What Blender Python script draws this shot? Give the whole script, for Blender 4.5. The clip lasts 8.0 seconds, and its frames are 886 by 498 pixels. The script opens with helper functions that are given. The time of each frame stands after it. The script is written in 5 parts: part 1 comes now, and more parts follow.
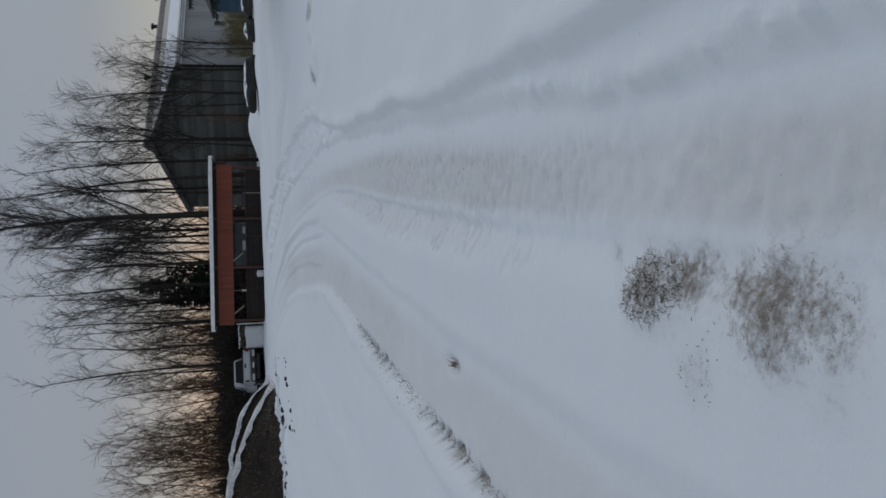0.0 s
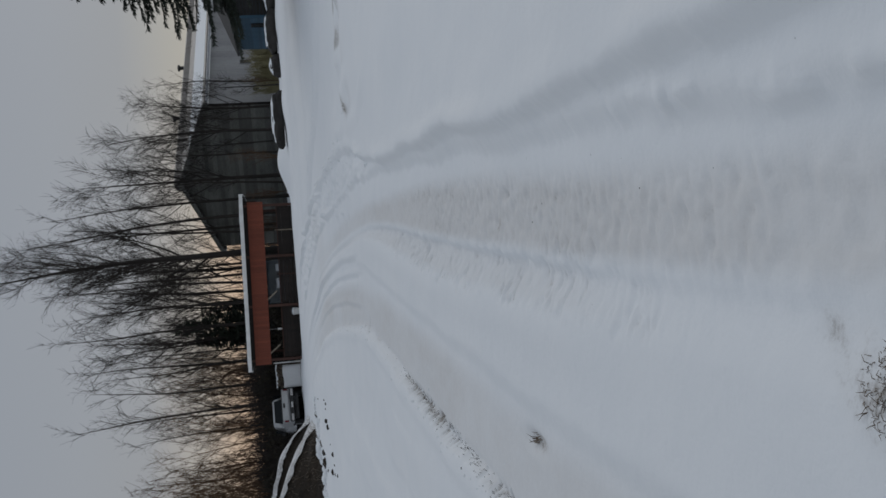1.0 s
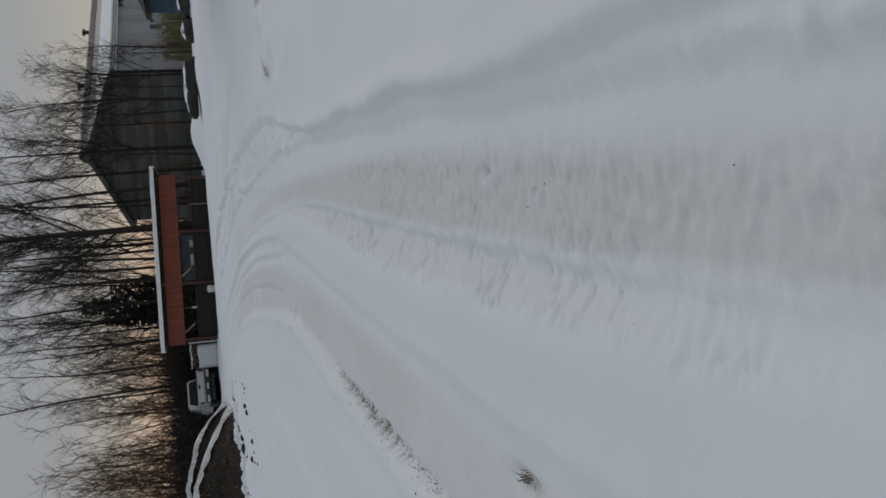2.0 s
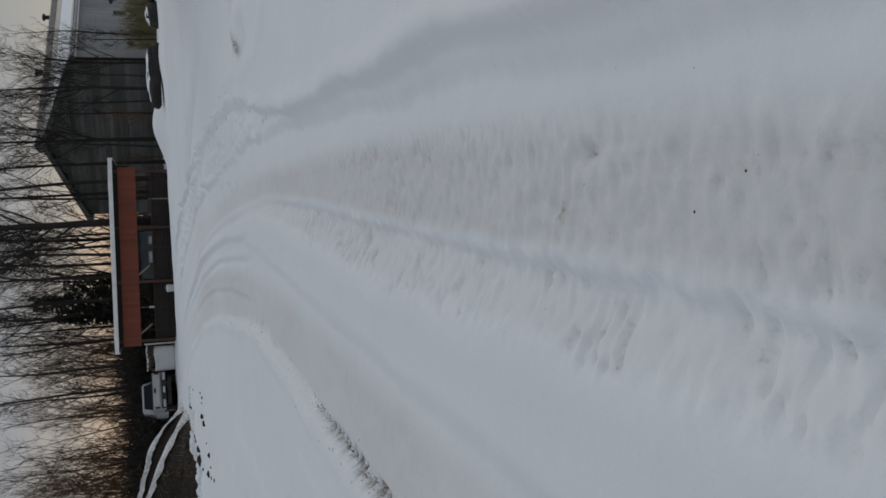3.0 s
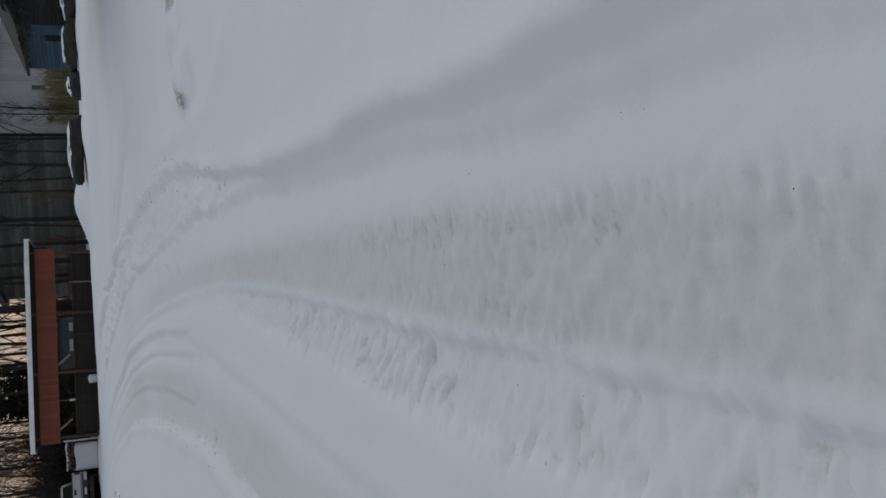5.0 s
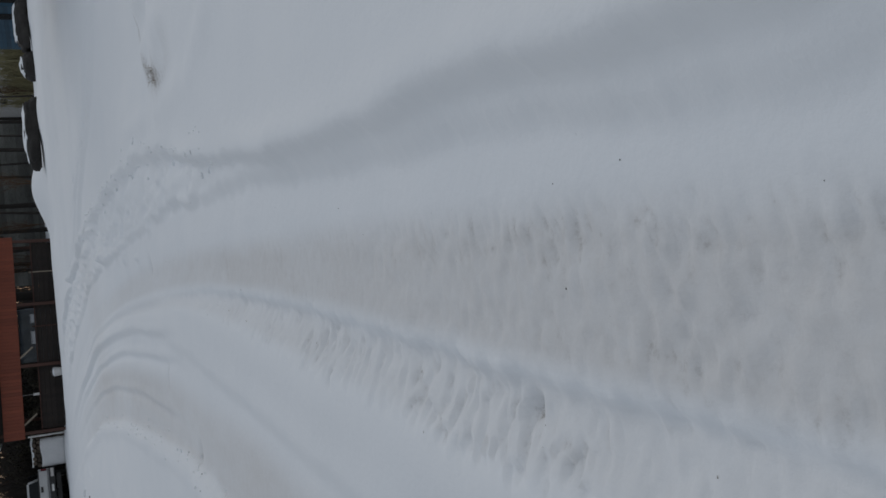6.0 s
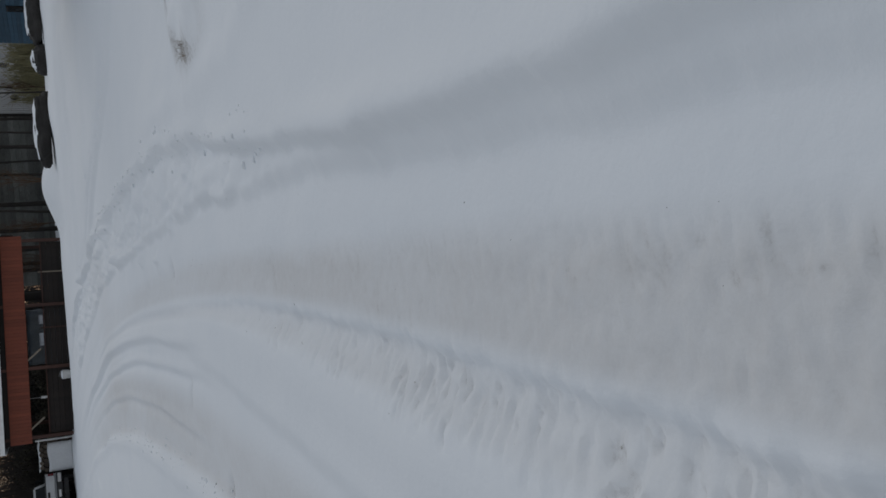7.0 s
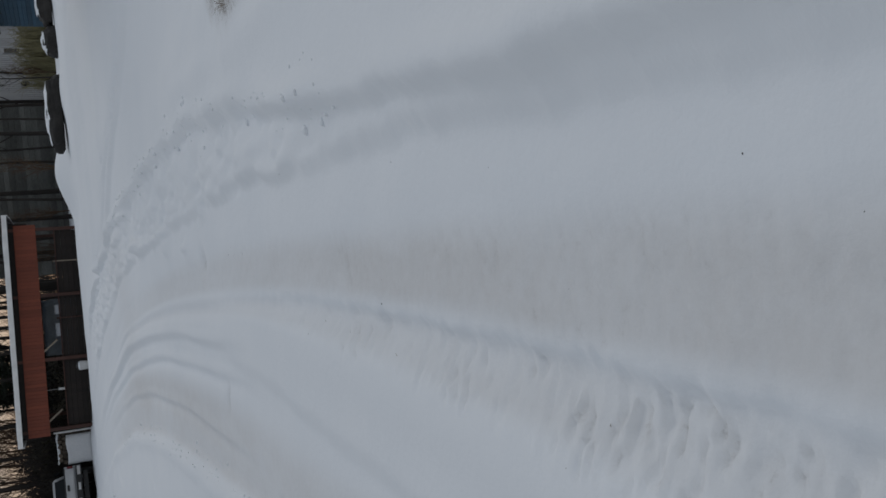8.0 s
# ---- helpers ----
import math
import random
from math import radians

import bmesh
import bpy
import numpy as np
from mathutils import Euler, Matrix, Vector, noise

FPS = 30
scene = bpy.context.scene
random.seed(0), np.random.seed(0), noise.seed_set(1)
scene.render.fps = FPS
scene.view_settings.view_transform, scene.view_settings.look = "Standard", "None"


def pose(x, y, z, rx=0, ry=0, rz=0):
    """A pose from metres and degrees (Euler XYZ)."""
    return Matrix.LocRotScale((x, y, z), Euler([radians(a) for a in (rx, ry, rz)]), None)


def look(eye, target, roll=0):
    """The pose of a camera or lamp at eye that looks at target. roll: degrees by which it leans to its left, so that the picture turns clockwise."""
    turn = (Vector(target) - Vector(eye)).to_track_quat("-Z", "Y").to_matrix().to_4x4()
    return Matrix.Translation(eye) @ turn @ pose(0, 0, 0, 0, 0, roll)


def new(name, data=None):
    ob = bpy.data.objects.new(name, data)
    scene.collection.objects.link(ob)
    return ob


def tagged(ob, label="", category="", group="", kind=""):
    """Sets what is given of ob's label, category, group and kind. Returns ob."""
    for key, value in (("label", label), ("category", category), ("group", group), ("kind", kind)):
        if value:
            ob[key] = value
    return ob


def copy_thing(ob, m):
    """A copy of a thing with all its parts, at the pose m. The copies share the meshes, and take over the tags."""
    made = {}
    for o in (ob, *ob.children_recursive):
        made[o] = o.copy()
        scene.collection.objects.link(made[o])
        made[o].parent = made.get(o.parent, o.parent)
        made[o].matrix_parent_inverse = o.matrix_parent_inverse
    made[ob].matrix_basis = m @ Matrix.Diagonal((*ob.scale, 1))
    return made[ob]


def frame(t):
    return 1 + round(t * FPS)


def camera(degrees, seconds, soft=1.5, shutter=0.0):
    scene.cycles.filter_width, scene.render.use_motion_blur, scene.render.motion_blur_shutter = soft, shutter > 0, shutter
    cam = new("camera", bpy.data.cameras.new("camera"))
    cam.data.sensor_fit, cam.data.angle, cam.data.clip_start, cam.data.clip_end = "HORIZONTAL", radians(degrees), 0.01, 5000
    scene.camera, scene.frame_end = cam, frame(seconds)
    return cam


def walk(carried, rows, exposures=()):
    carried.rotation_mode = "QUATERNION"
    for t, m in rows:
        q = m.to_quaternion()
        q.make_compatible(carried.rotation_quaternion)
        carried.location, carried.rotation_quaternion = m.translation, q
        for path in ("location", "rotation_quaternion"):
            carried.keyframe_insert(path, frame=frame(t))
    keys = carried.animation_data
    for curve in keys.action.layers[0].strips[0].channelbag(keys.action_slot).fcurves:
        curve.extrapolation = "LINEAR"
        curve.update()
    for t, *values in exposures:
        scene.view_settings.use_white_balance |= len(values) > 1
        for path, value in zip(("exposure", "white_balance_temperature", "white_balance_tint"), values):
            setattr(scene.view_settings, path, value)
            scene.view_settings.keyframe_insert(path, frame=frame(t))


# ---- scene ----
cam = camera(53.3, 8.0, soft=1.6)
PATH = [
    (0.0, (0.292, 1.157, 1.403), (0.239, 3.111, 0.978), -91.87),
    (0.5, (0.398, 1.74, 1.385), (0.474, 3.712, 1.061), -92.15),
    (1.0, (0.435, 2.286, 1.4), (0.446, 4.254, 1.043), -94.12),
    (1.5, (0.484, 2.846, 1.406), (0.547, 4.795, 0.963), -93.57),
    (2.0, (0.539, 3.466, 1.408), (0.478, 5.392, 0.876), -94.57),
    (2.2, (0.513, 3.791, 1.415), (0.459, 5.702, 0.83), -93.1),
    (3.3, (0.626, 5.579, 1.268), (0.564, 7.475, 0.635), -93.5),
    (3.5, (0.661, 5.797, 1.265), (0.614, 7.681, 0.595), -93.81),
    (4.0, (0.736, 6.386, 1.273), (0.751, 8.27, 0.603), -92.69),
    (4.5, (0.761, 6.978, 1.277), (0.785, 8.852, 0.578), -94.2),
    (4.7, (0.757, 7.149, 1.315), (0.87, 9.001, 0.57), -92.49),
    (5.8, (0.899, 8.293, 1.324), (0.908, 10.108, 0.484), -94.61),
    (6.0, (0.958, 8.516, 1.317), (0.999, 10.334, 0.484), -94.77),
    (6.5, (1.008, 9.19, 1.328), (1.009, 11.015, 0.512), -93.61),
    (7.0, (1.055, 9.802, 1.313), (1.104, 11.627, 0.496), -94.09),
    (7.5, (1.092, 10.46, 1.325), (1.15, 12.296, 0.534), -93.84),
    (8.0, (1.125, 11.047, 1.339), (1.14, 12.884, 0.549), -95.21),
]
walk(cam, [(t, look(eye, target, roll)) for t, eye, target, roll in PATH],
     exposures=[(0.0, -0.11, 6130, 10), (0.5, -0.11, 6350, 10), (1.0, -0.11, 6450, 10), (1.6, -0.11, 6650, 10), (2.2, -0.11, 6650, 10), (4.0, -0.11, 6500, 10), (8.0, -0.11, 6500, 10)])

# ---- sky and light ----
world = bpy.data.worlds.new("dusk_sky")
scene.world = world
world.use_nodes = True
wt = world.node_tree
wt.nodes.clear()
w_out = wt.nodes.new("ShaderNodeOutputWorld")
w_add = wt.nodes.new("ShaderNodeAddShader")
w_sky = wt.nodes.new("ShaderNodeTexSky")
w_sky.sky_type, w_sky.sun_disc = "NISHITA", False
w_sky.sun_elevation, w_sky.sun_rotation = radians(35), radians(38)
w_bg1 = wt.nodes.new("ShaderNodeBackground")
w_bg1.inputs["Strength"].default_value = 0.006
w_bg2 = wt.nodes.new("ShaderNodeBackground")
w_bg2.inputs["Strength"].default_value = 1.0
w_tc = wt.nodes.new("ShaderNodeTexCoord")
w_sep = wt.nodes.new("ShaderNodeSeparateXYZ")
w_ramp = wt.nodes.new("ShaderNodeValToRGB")
w_noise = wt.nodes.new("ShaderNodeTexNoise")
w_noise.inputs["Scale"].default_value = 2.2
w_noise.inputs["Detail"].default_value = 3.0
w_mad = wt.nodes.new("ShaderNodeMath")
w_mad.operation = "MULTIPLY_ADD"
w_mad.inputs[1].default_value = 0.05
w_sub = wt.nodes.new("ShaderNodeMath")
w_sub.operation = "SUBTRACT"
w_sub.inputs[1].default_value = 0.025
w_ramp2 = wt.nodes.new("ShaderNodeValToRGB")
high = [(0.15, (0.300, 0.305, 0.314)), (0.22, (0.298, 0.312, 0.333)), (0.36, (0.278, 0.302, 0.336)), (1.0, (0.37, 0.412, 0.465))]
warm = [(0.0, (0.52, 0.31, 0.19)), (0.055, (0.53, 0.395, 0.29)), (0.09, (0.39, 0.35, 0.305))]
plain = [(0.0, (0.42, 0.375, 0.31)), (0.06, (0.41, 0.38, 0.325)), (0.10, (0.36, 0.345, 0.315))]
for ramp_node, low in ((w_ramp, warm), (w_ramp2, plain)):
    for k, (at, colour) in enumerate(low + high):
        e = ramp_node.color_ramp.elements[k] if k < 2 else ramp_node.color_ramp.elements.new(at)
        e.position, e.color = at, (*colour, 1)
w_dot = wt.nodes.new("ShaderNodeVectorMath")
w_dot.operation = "DOT_PRODUCT"
w_dot.inputs[1].default_value = (-0.10, 0.995, 0.0)
w_near = wt.nodes.new("ShaderNodeMapRange")
w_near.interpolation_type = "SMOOTHSTEP"
w_near.inputs["From Min"].default_value, w_near.inputs["From Max"].default_value = 0.93, 0.985
w_mix = wt.nodes.new("ShaderNodeMix")
w_mix.data_type = "RGBA"
L = wt.links.new
L(w_tc.outputs["Generated"], w_sep.inputs[0])
L(w_tc.outputs["Generated"], w_noise.inputs["Vector"])
L(w_noise.outputs["Fac"], w_mad.inputs[0])
L(w_sep.outputs["Z"], w_sub.inputs[0])
L(w_sub.outputs[0], w_mad.inputs[2])
L(w_mad.outputs[0], w_ramp.inputs["Fac"])
L(w_mad.outputs[0], w_ramp2.inputs["Fac"])
L(w_tc.outputs["Generated"], w_dot.inputs[0])
L(w_dot.outputs["Value"], w_near.inputs["Value"])
L(w_near.outputs[0], w_mix.inputs["Factor"])
L(w_ramp2.outputs["Color"], w_mix.inputs["A"])
L(w_ramp.outputs["Color"], w_mix.inputs["B"])
L(w_mix.outputs["Result"], w_bg2.inputs["Color"])
L(w_sky.outputs["Color"], w_bg1.inputs["Color"])
L(w_bg1.outputs[0], w_add.inputs[0])
L(w_bg2.outputs[0], w_add.inputs[1])
L(w_add.outputs[0], w_out.inputs[0])

sun_data = bpy.data.lights.new("sun", "SUN")
sun_data.energy, sun_data.angle, sun_data.color = 0.5, radians(35), (1.0, 0.97, 0.93)
sun = new("sun", sun_data)
sun.matrix_world = look((40, 52, 46), (0, 0, 0))


# ---- materials ----
def mat(name, dark, light, rough=0.8, scale=6.0, bump=0.3, fine=40.0, metal=0.0, stretch=(1, 1, 1), spread=0.06, bump_m=0.02):
    """Two-scale mottled surface: stains at 'scale', grain at 'fine', each object a little different."""
    m = bpy.data.materials.new(name)
    m.use_nodes = True
    nt = m.node_tree
    b = nt.nodes["Principled BSDF"]
    b.inputs["Roughness"].default_value, b.inputs["Metallic"].default_value = rough, metal
    tc, mp = nt.nodes.new("ShaderNodeTexCoord"), nt.nodes.new("ShaderNodeMapping")
    mp.inputs["Scale"].default_value = stretch
    n1, n2 = nt.nodes.new("ShaderNodeTexNoise"), nt.nodes.new("ShaderNodeTexNoise")
    n1.inputs["Scale"].default_value, n1.inputs["Detail"].default_value = scale, 5
    n2.inputs["Scale"].default_value, n2.inputs["Detail"].default_value = fine, 4
    mix, ramp = nt.nodes.new("ShaderNodeMath"), nt.nodes.new("ShaderNodeValToRGB")
    mix.operation = "MULTIPLY_ADD"
    mix.inputs[1].default_value = 0.45
    half = nt.nodes.new("ShaderNodeMath")
    half.operation = "MULTIPLY"
    half.inputs[1].default_value = 0.55
    ramp.color_ramp.elements[0].position, ramp.color_ramp.elements[1].position = 0.33, 0.67
    ramp.color_ramp.elements[0].color, ramp.color_ramp.elements[1].color = (*dark, 1), (*light, 1)
    info, hsv, val = nt.nodes.new("ShaderNodeObjectInfo"), nt.nodes.new("ShaderNodeHueSaturation"), nt.nodes.new("ShaderNodeMapRange")
    val.inputs["To Min"].default_value, val.inputs["To Max"].default_value = 1 - 2.5 * spread, 1 + 2.5 * spread
    bp = nt.nodes.new("ShaderNodeBump")
    bp.inputs["Strength"].default_value, bp.inputs["Distance"].default_value = bump, bump_m
    k = nt.links.new
    k(tc.outputs["Object"], mp.inputs[0])
    k(mp.outputs[0], n1.inputs["Vector"]), k(mp.outputs[0], n2.inputs["Vector"])
    k(n1.outputs["Fac"], half.inputs[0]), k(n2.outputs["Fac"], mix.inputs[0]), k(half.outputs[0], mix.inputs[2])
    k(mix.outputs[0], ramp.inputs["Fac"]), k(ramp.outputs["Color"], hsv.inputs["Color"])
    k(info.outputs["Random"], val.inputs["Value"]), k(val.outputs[0], hsv.inputs["Value"])
    k(hsv.outputs[0], b.inputs["Base Color"])
    k(mix.outputs[0], bp.inputs["Height"]), k(bp.outputs[0], b.inputs["Normal"])
    return m


def snow_material(name, packed=True):
    """Snow: near white, with packed and soiled wheel tracks where the surface is worn; shade of dents and slope is in
    the colour too.
    """
    m = bpy.data.materials.new(name)
    m.use_nodes = True
    nt, k = m.node_tree, m.node_tree.links.new
    b = nt.nodes["Principled BSDF"]
    b.inputs["Roughness"].default_value = 0.75
    b.inputs["Specular IOR Level"].default_value = 0.25
    tc = nt.nodes.new("ShaderNodeTexCoord")

    def noise_node(scale, detail=4, rough=0.55):
        n = nt.nodes.new("ShaderNodeTexNoise")
        n.inputs["Scale"].default_value, n.inputs["Detail"].default_value, n.inputs["Roughness"].default_value = scale, detail, rough
        k(tc.outputs["Object"], n.inputs["Vector"])
        return n

    broad, mid, fine = noise_node(0.7), noise_node(5.0), noise_node(26.0, 6, 0.65)
    base = nt.nodes.new("ShaderNodeMix")
    base.data_type = "RGBA"
    base.inputs["A"].default_value, base.inputs["B"].default_value = (0.80, 0.83, 0.86, 1), (0.87, 0.885, 0.90, 1)
    k(broad.outputs["Fac"], base.inputs["Factor"])
    last = base.outputs["Result"]
    if packed:
        worn = nt.nodes.new("ShaderNodeAttribute")
        worn.attribute_name = "packed"
        blot = nt.nodes.new("ShaderNodeMapRange")
        blot.inputs["From Min"].default_value, blot.inputs["From Max"].default_value = 0.3, 0.62
        blot.inputs["To Min"].default_value = 0.72
        k(noise_node(13.0, 7, 0.72).outputs["Fac"], blot.inputs["Value"])
        f = nt.nodes.new("ShaderNodeMath")
        f.operation = "MULTIPLY"
        k(worn.outputs["Fac"], f.inputs[0]), k(blot.outputs[0], f.inputs[1])
        worn_mix = nt.nodes.new("ShaderNodeMix")
        worn_mix.data_type = "RGBA"
        worn_mix.inputs["B"].default_value = (0.695, 0.69, 0.685, 1)
        k(f.outputs[0], worn_mix.inputs["Factor"]), k(last, worn_mix.inputs["A"])
        # brown soil tint, which also carries the shade inside tread dents and dimples
        soil_shade = nt.nodes.new("ShaderNodeAttribute")
        soil_shade.attribute_name = "soil_shade"
        lift = nt.nodes.new("ShaderNodeMath")
        lift.operation = "MULTIPLY_ADD"
        lift.inputs[1].default_value = 0.26
        k(soil_shade.outputs["Fac"], lift.inputs[0]), k(noise_node(30.0, 8, 0.75).outputs["Fac"], lift.inputs[2])
        speck = nt.nodes.new("ShaderNodeMapRange")
        speck.inputs["From Min"].default_value, speck.inputs["From Max"].default_value = 0.56, 0.9
        k(lift.outputs[0], speck.inputs["Value"])
        f2 = nt.nodes.new("ShaderNodeMath")
        f2.operation, f2.use_clamp = "MULTIPLY", True
        f3 = nt.nodes.new("ShaderNodeMath")
        f3.operation, f3.use_clamp = "MULTIPLY", True
        f3.inputs[1].default_value = 2.0
        wash = nt.nodes.new("ShaderNodeMath")
        wash.operation, wash.use_clamp = "MULTIPLY_ADD", True
        wash.inputs[1].default_value = 0.36
        k(soil_shade.outputs["Fac"], f3.inputs[0])
        k(f3.outputs[0], f2.inputs[0]), k(speck.outputs[0], f2.inputs[1])
        soil_shade_mix = nt.nodes.new("ShaderNodeMix")
        soil_shade_mix.data_type = "RGBA"
        soil_shade_mix.inputs["B"].default_value = (0.24, 0.212, 0.182, 1)
        k(soil_shade.outputs["Fac"], wash.inputs[0]), k(f2.outputs[0], wash.inputs[2])
        k(wash.outputs[0], soil_shade_mix.inputs["Factor"]), k(worn_mix.outputs["Result"], soil_shade_mix.inputs["A"])
        last = soil_shade_mix.outputs["Result"]
    k(last, b.inputs["Base Color"])
    add = nt.nodes.new("ShaderNodeMath")
    add.operation = "MULTIPLY_ADD"
    add.inputs[1].default_value = 0.4
    k(fine.outputs["Fac"], add.inputs[0]), k(mid.outputs["Fac"], add.inputs[2])
    bp = nt.nodes.new("ShaderNodeBump")
    bp.inputs["Strength"].default_value, bp.inputs["Distance"].default_value = 0.3, 0.03
    k(add.outputs[0], bp.inputs["Height"]), k(bp.outputs[0], b.inputs["Normal"])
    return m


def glass_material(name, tint):
    m = bpy.data.materials.new(name)
    m.use_nodes = True
    b = m.node_tree.nodes["Principled BSDF"]
    b.inputs["Base Color"].default_value, b.inputs["Roughness"].default_value = (*tint, 1), 0.2
    b.inputs["Specular IOR Level"].default_value = 0.12
    return m


SNOW_GROUND = snow_material("trodden_snow")
SNOW = snow_material("fresh_snow", packed=False)
BARK = mat("grey_brown_bark", (0.014, 0.0115, 0.01), (0.038, 0.031, 0.026), 0.9, 3, 0.6, 22, stretch=(1, 1, 0.25), spread=0.1)
TWIG = mat("dark_twigs", (0.01, 0.008, 0.007), (0.026, 0.02, 0.016), 0.9, 2, 0.2, 20, spread=0.1)
BRUSH = mat("rusty_brush_twigs", (0.05, 0.03, 0.017), (0.14, 0.08, 0.042), 0.9, 1.2, 0.2, 20, spread=0.14)
NEEDLE = mat("spruce_needles", (0.01, 0.016, 0.011), (0.032, 0.043, 0.028), 0.8, 1.5, 0.2, 18)
DRYGRASS = mat("dry_grass", (0.095, 0.074, 0.056), (0.31, 0.25, 0.19), 0.85, 5, 0.2, 40, spread=0.12)
STRAW = mat("bleached_straw", (0.2, 0.165, 0.125), (0.44, 0.38, 0.3), 0.85, 5, 0.2, 40, spread=0.12)
YELLOW = mat("yellowed_weeds", (0.11, 0.10, 0.055), (0.27, 0.245, 0.135), 0.85, 2, 0.2, 30, spread=0.12)
UNDERLEAF = mat("withered_dark_leaves", (0.02, 0.018, 0.011), (0.065, 0.055, 0.034), 0.9, 0.7, 0.2, 12)
DIRTYSNOW = mat("soiled_snow", (0.36, 0.345, 0.33), (0.78, 0.79, 0.80), 0.8, 1.6, 0.6, 9, bump_m=0.06)
EARTH = mat("brown_earth", (0.012, 0.009, 0.0065), (0.05, 0.037, 0.026), 0.95, 0.9, 1.0, 9, bump_m=0.15)
STONE = mat("dark_boulder_stone", (0.02, 0.0185, 0.0175), (0.05, 0.046, 0.043), 0.9, 3, 0.8, 25, spread=0.1)
REDBOARD = mat("rust_red_painted_boards", (0.175, 0.042, 0.022), (0.24, 0.06, 0.03), 0.65, 2.5, 0.3, 30, stretch=(1, 1, 0.3), spread=0.05)
WHITEPAINT = mat("weathered_white_paint", (0.62, 0.62, 0.61), (0.80, 0.80, 0.79), 0.5, 3, 0.2, 30)
DARKWOOD = mat("dark_brown_stained_wood", (0.01, 0.008, 0.007), (0.026, 0.018, 0.015), 0.8, 4, 0.4, 40, stretch=(1, 1, 0.2), spread=0.1)
BROWNPOST = mat("red_brown_post_wood", (0.055, 0.026, 0.02), (0.095, 0.044, 0.033), 0.75, 4, 0.4, 40, stretch=(1, 1, 0.2))
RAWWOOD = mat("weathered_raw_lumber", (0.2, 0.165, 0.125), (0.36, 0.31, 0.25), 0.85, 5, 0.3, 50, stretch=(1, 1, 0.2), spread=0.1)
LOGWOOD = mat("dull_split_log", (0.06, 0.05, 0.04), (0.2, 0.165, 0.13), 0.9, 6, 0.4, 50, spread=0.16)
SIDEMETAL = mat("light_grey_metal_siding", (0.27, 0.275, 0.285), (0.37, 0.375, 0.385), 0.55, 0.8, 0.15, 12, metal=0.1, stretch=(1, 1, 0.3), spread=0.04)
GABLEWOOD = mat("weathered_grey_plank", (0.085, 0.088, 0.08), (0.21, 0.213, 0.198), 0.9, 1.0, 0.5, 16, stretch=(0.3, 0.3, 1.6), spread=0.11)
TRIMMETAL = mat("dull_zinc_trim", (0.2, 0.21, 0.23), (0.33, 0.345, 0.37), 0.45, 2, 0.2, 20, metal=0.4)
ROOFMETAL = mat("brown_grey_roof_sheet", (0.16, 0.15, 0.14), (0.25, 0.235, 0.22), 0.5, 1, 0.2, 15, metal=0.3)
BLUEBOARD = mat("blue_painted_boards", (0.018, 0.055, 0.092), (0.032, 0.085, 0.135), 0.7, 2, 0.3, 30, stretch=(1, 1, 0.3), spread=0.08)
DARKROOF_AND_SHADE = mat("black_felt_and_board_shade", (0.012, 0.012, 0.013), (0.03, 0.03, 0.031), 0.9, 5, 0.4, 60)
TARP = mat("slate_blue_tarpaulin", (0.14, 0.17, 0.21), (0.22, 0.26, 0.30), 0.5, 1.5, 0.4, 15)
WHITESHEET = mat("white_tarpaulin", (0.66, 0.68, 0.70), (0.80, 0.81, 0.83), 0.5, 1.5, 0.3, 15)
CARPAINT = mat("silver_white_car_paint", (0.43, 0.44, 0.455), (0.52, 0.53, 0.54), 0.35, 1.5, 0.03, 200, metal=0.15)
BLACKPLASTIC = mat("black_plastic", (0.012, 0.012, 0.013), (0.03, 0.03, 0.031), 0.55, 8, 0.1, 60)
RUBBER = mat("tyre_rubber", (0.012, 0.012, 0.012), (0.03, 0.03, 0.03), 0.9, 8, 0.3, 60)
STEEL = mat("scuffed_steel", (0.35, 0.35, 0.36), (0.5, 0.5, 0.51), 0.35, 6, 0.1, 60, metal=0.8)
REDLENS = mat("red_lamp_lens", (0.11, 0.007, 0.014), (0.16, 0.01, 0.02), 0.25, 8, 0.05, 60)
GLASSDARK = glass_material("dark_window_glass", (0.02, 0.024, 0.028))


# ---- mesh helpers ----
def part(name, bm, material, parent=None, label="", smooth=False):
    """Links a bmesh as one mesh object, under a thing or part where one is given."""
    me = bpy.data.meshes.new(name)
    bmesh.ops.recalc_face_normals(bm, faces=bm.faces)
    bm.to_mesh(me)
    bm.free()
    return mesh_part(name, me, material, parent, label, smooth)


def mesh_part(name, me, material, parent=None, label="", smooth=False):
    me.materials.append(material)
    if smooth:
        me.polygons.foreach_set("use_smooth", [True] * len(me.polygons))
    ob = new(name, me)
    ob.parent = parent
    return tagged(ob, label)


def thing(name, m, label, category, group="", kind=""):
    ob = new(name)
    ob.matrix_basis = m
    ob.empty_display_size = 0.2
    return tagged(ob, label, category, group, kind)


def box(bm, lo, hi, bevel=0.0, m=None):
    """A box between two corners, its edges bevelled."""
    lo, hi = Vector(lo), Vector(hi)
    d = bmesh.ops.create_cube(bm, size=1.0, matrix=Matrix.Translation((lo + hi) / 2) @ Matrix.Diagonal((*(hi - lo), 1)))
    vs = d["verts"]
    if bevel:
        es = list({e for v in vs for e in v.link_edges})
        r = bmesh.ops.bevel(bm, geom=es, offset=bevel, segments=1, affect="EDGES")
        vs = list({v for f in r["faces"] for v in f.verts} | {v for v in vs if v.is_valid})
    if m is not None:
        bmesh.ops.transform(bm, matrix=m, verts=vs)
    return bm


def boxed(lo, hi, bevel=0.0, m=None):
    return box(bmesh.new(), lo, hi, bevel, m)


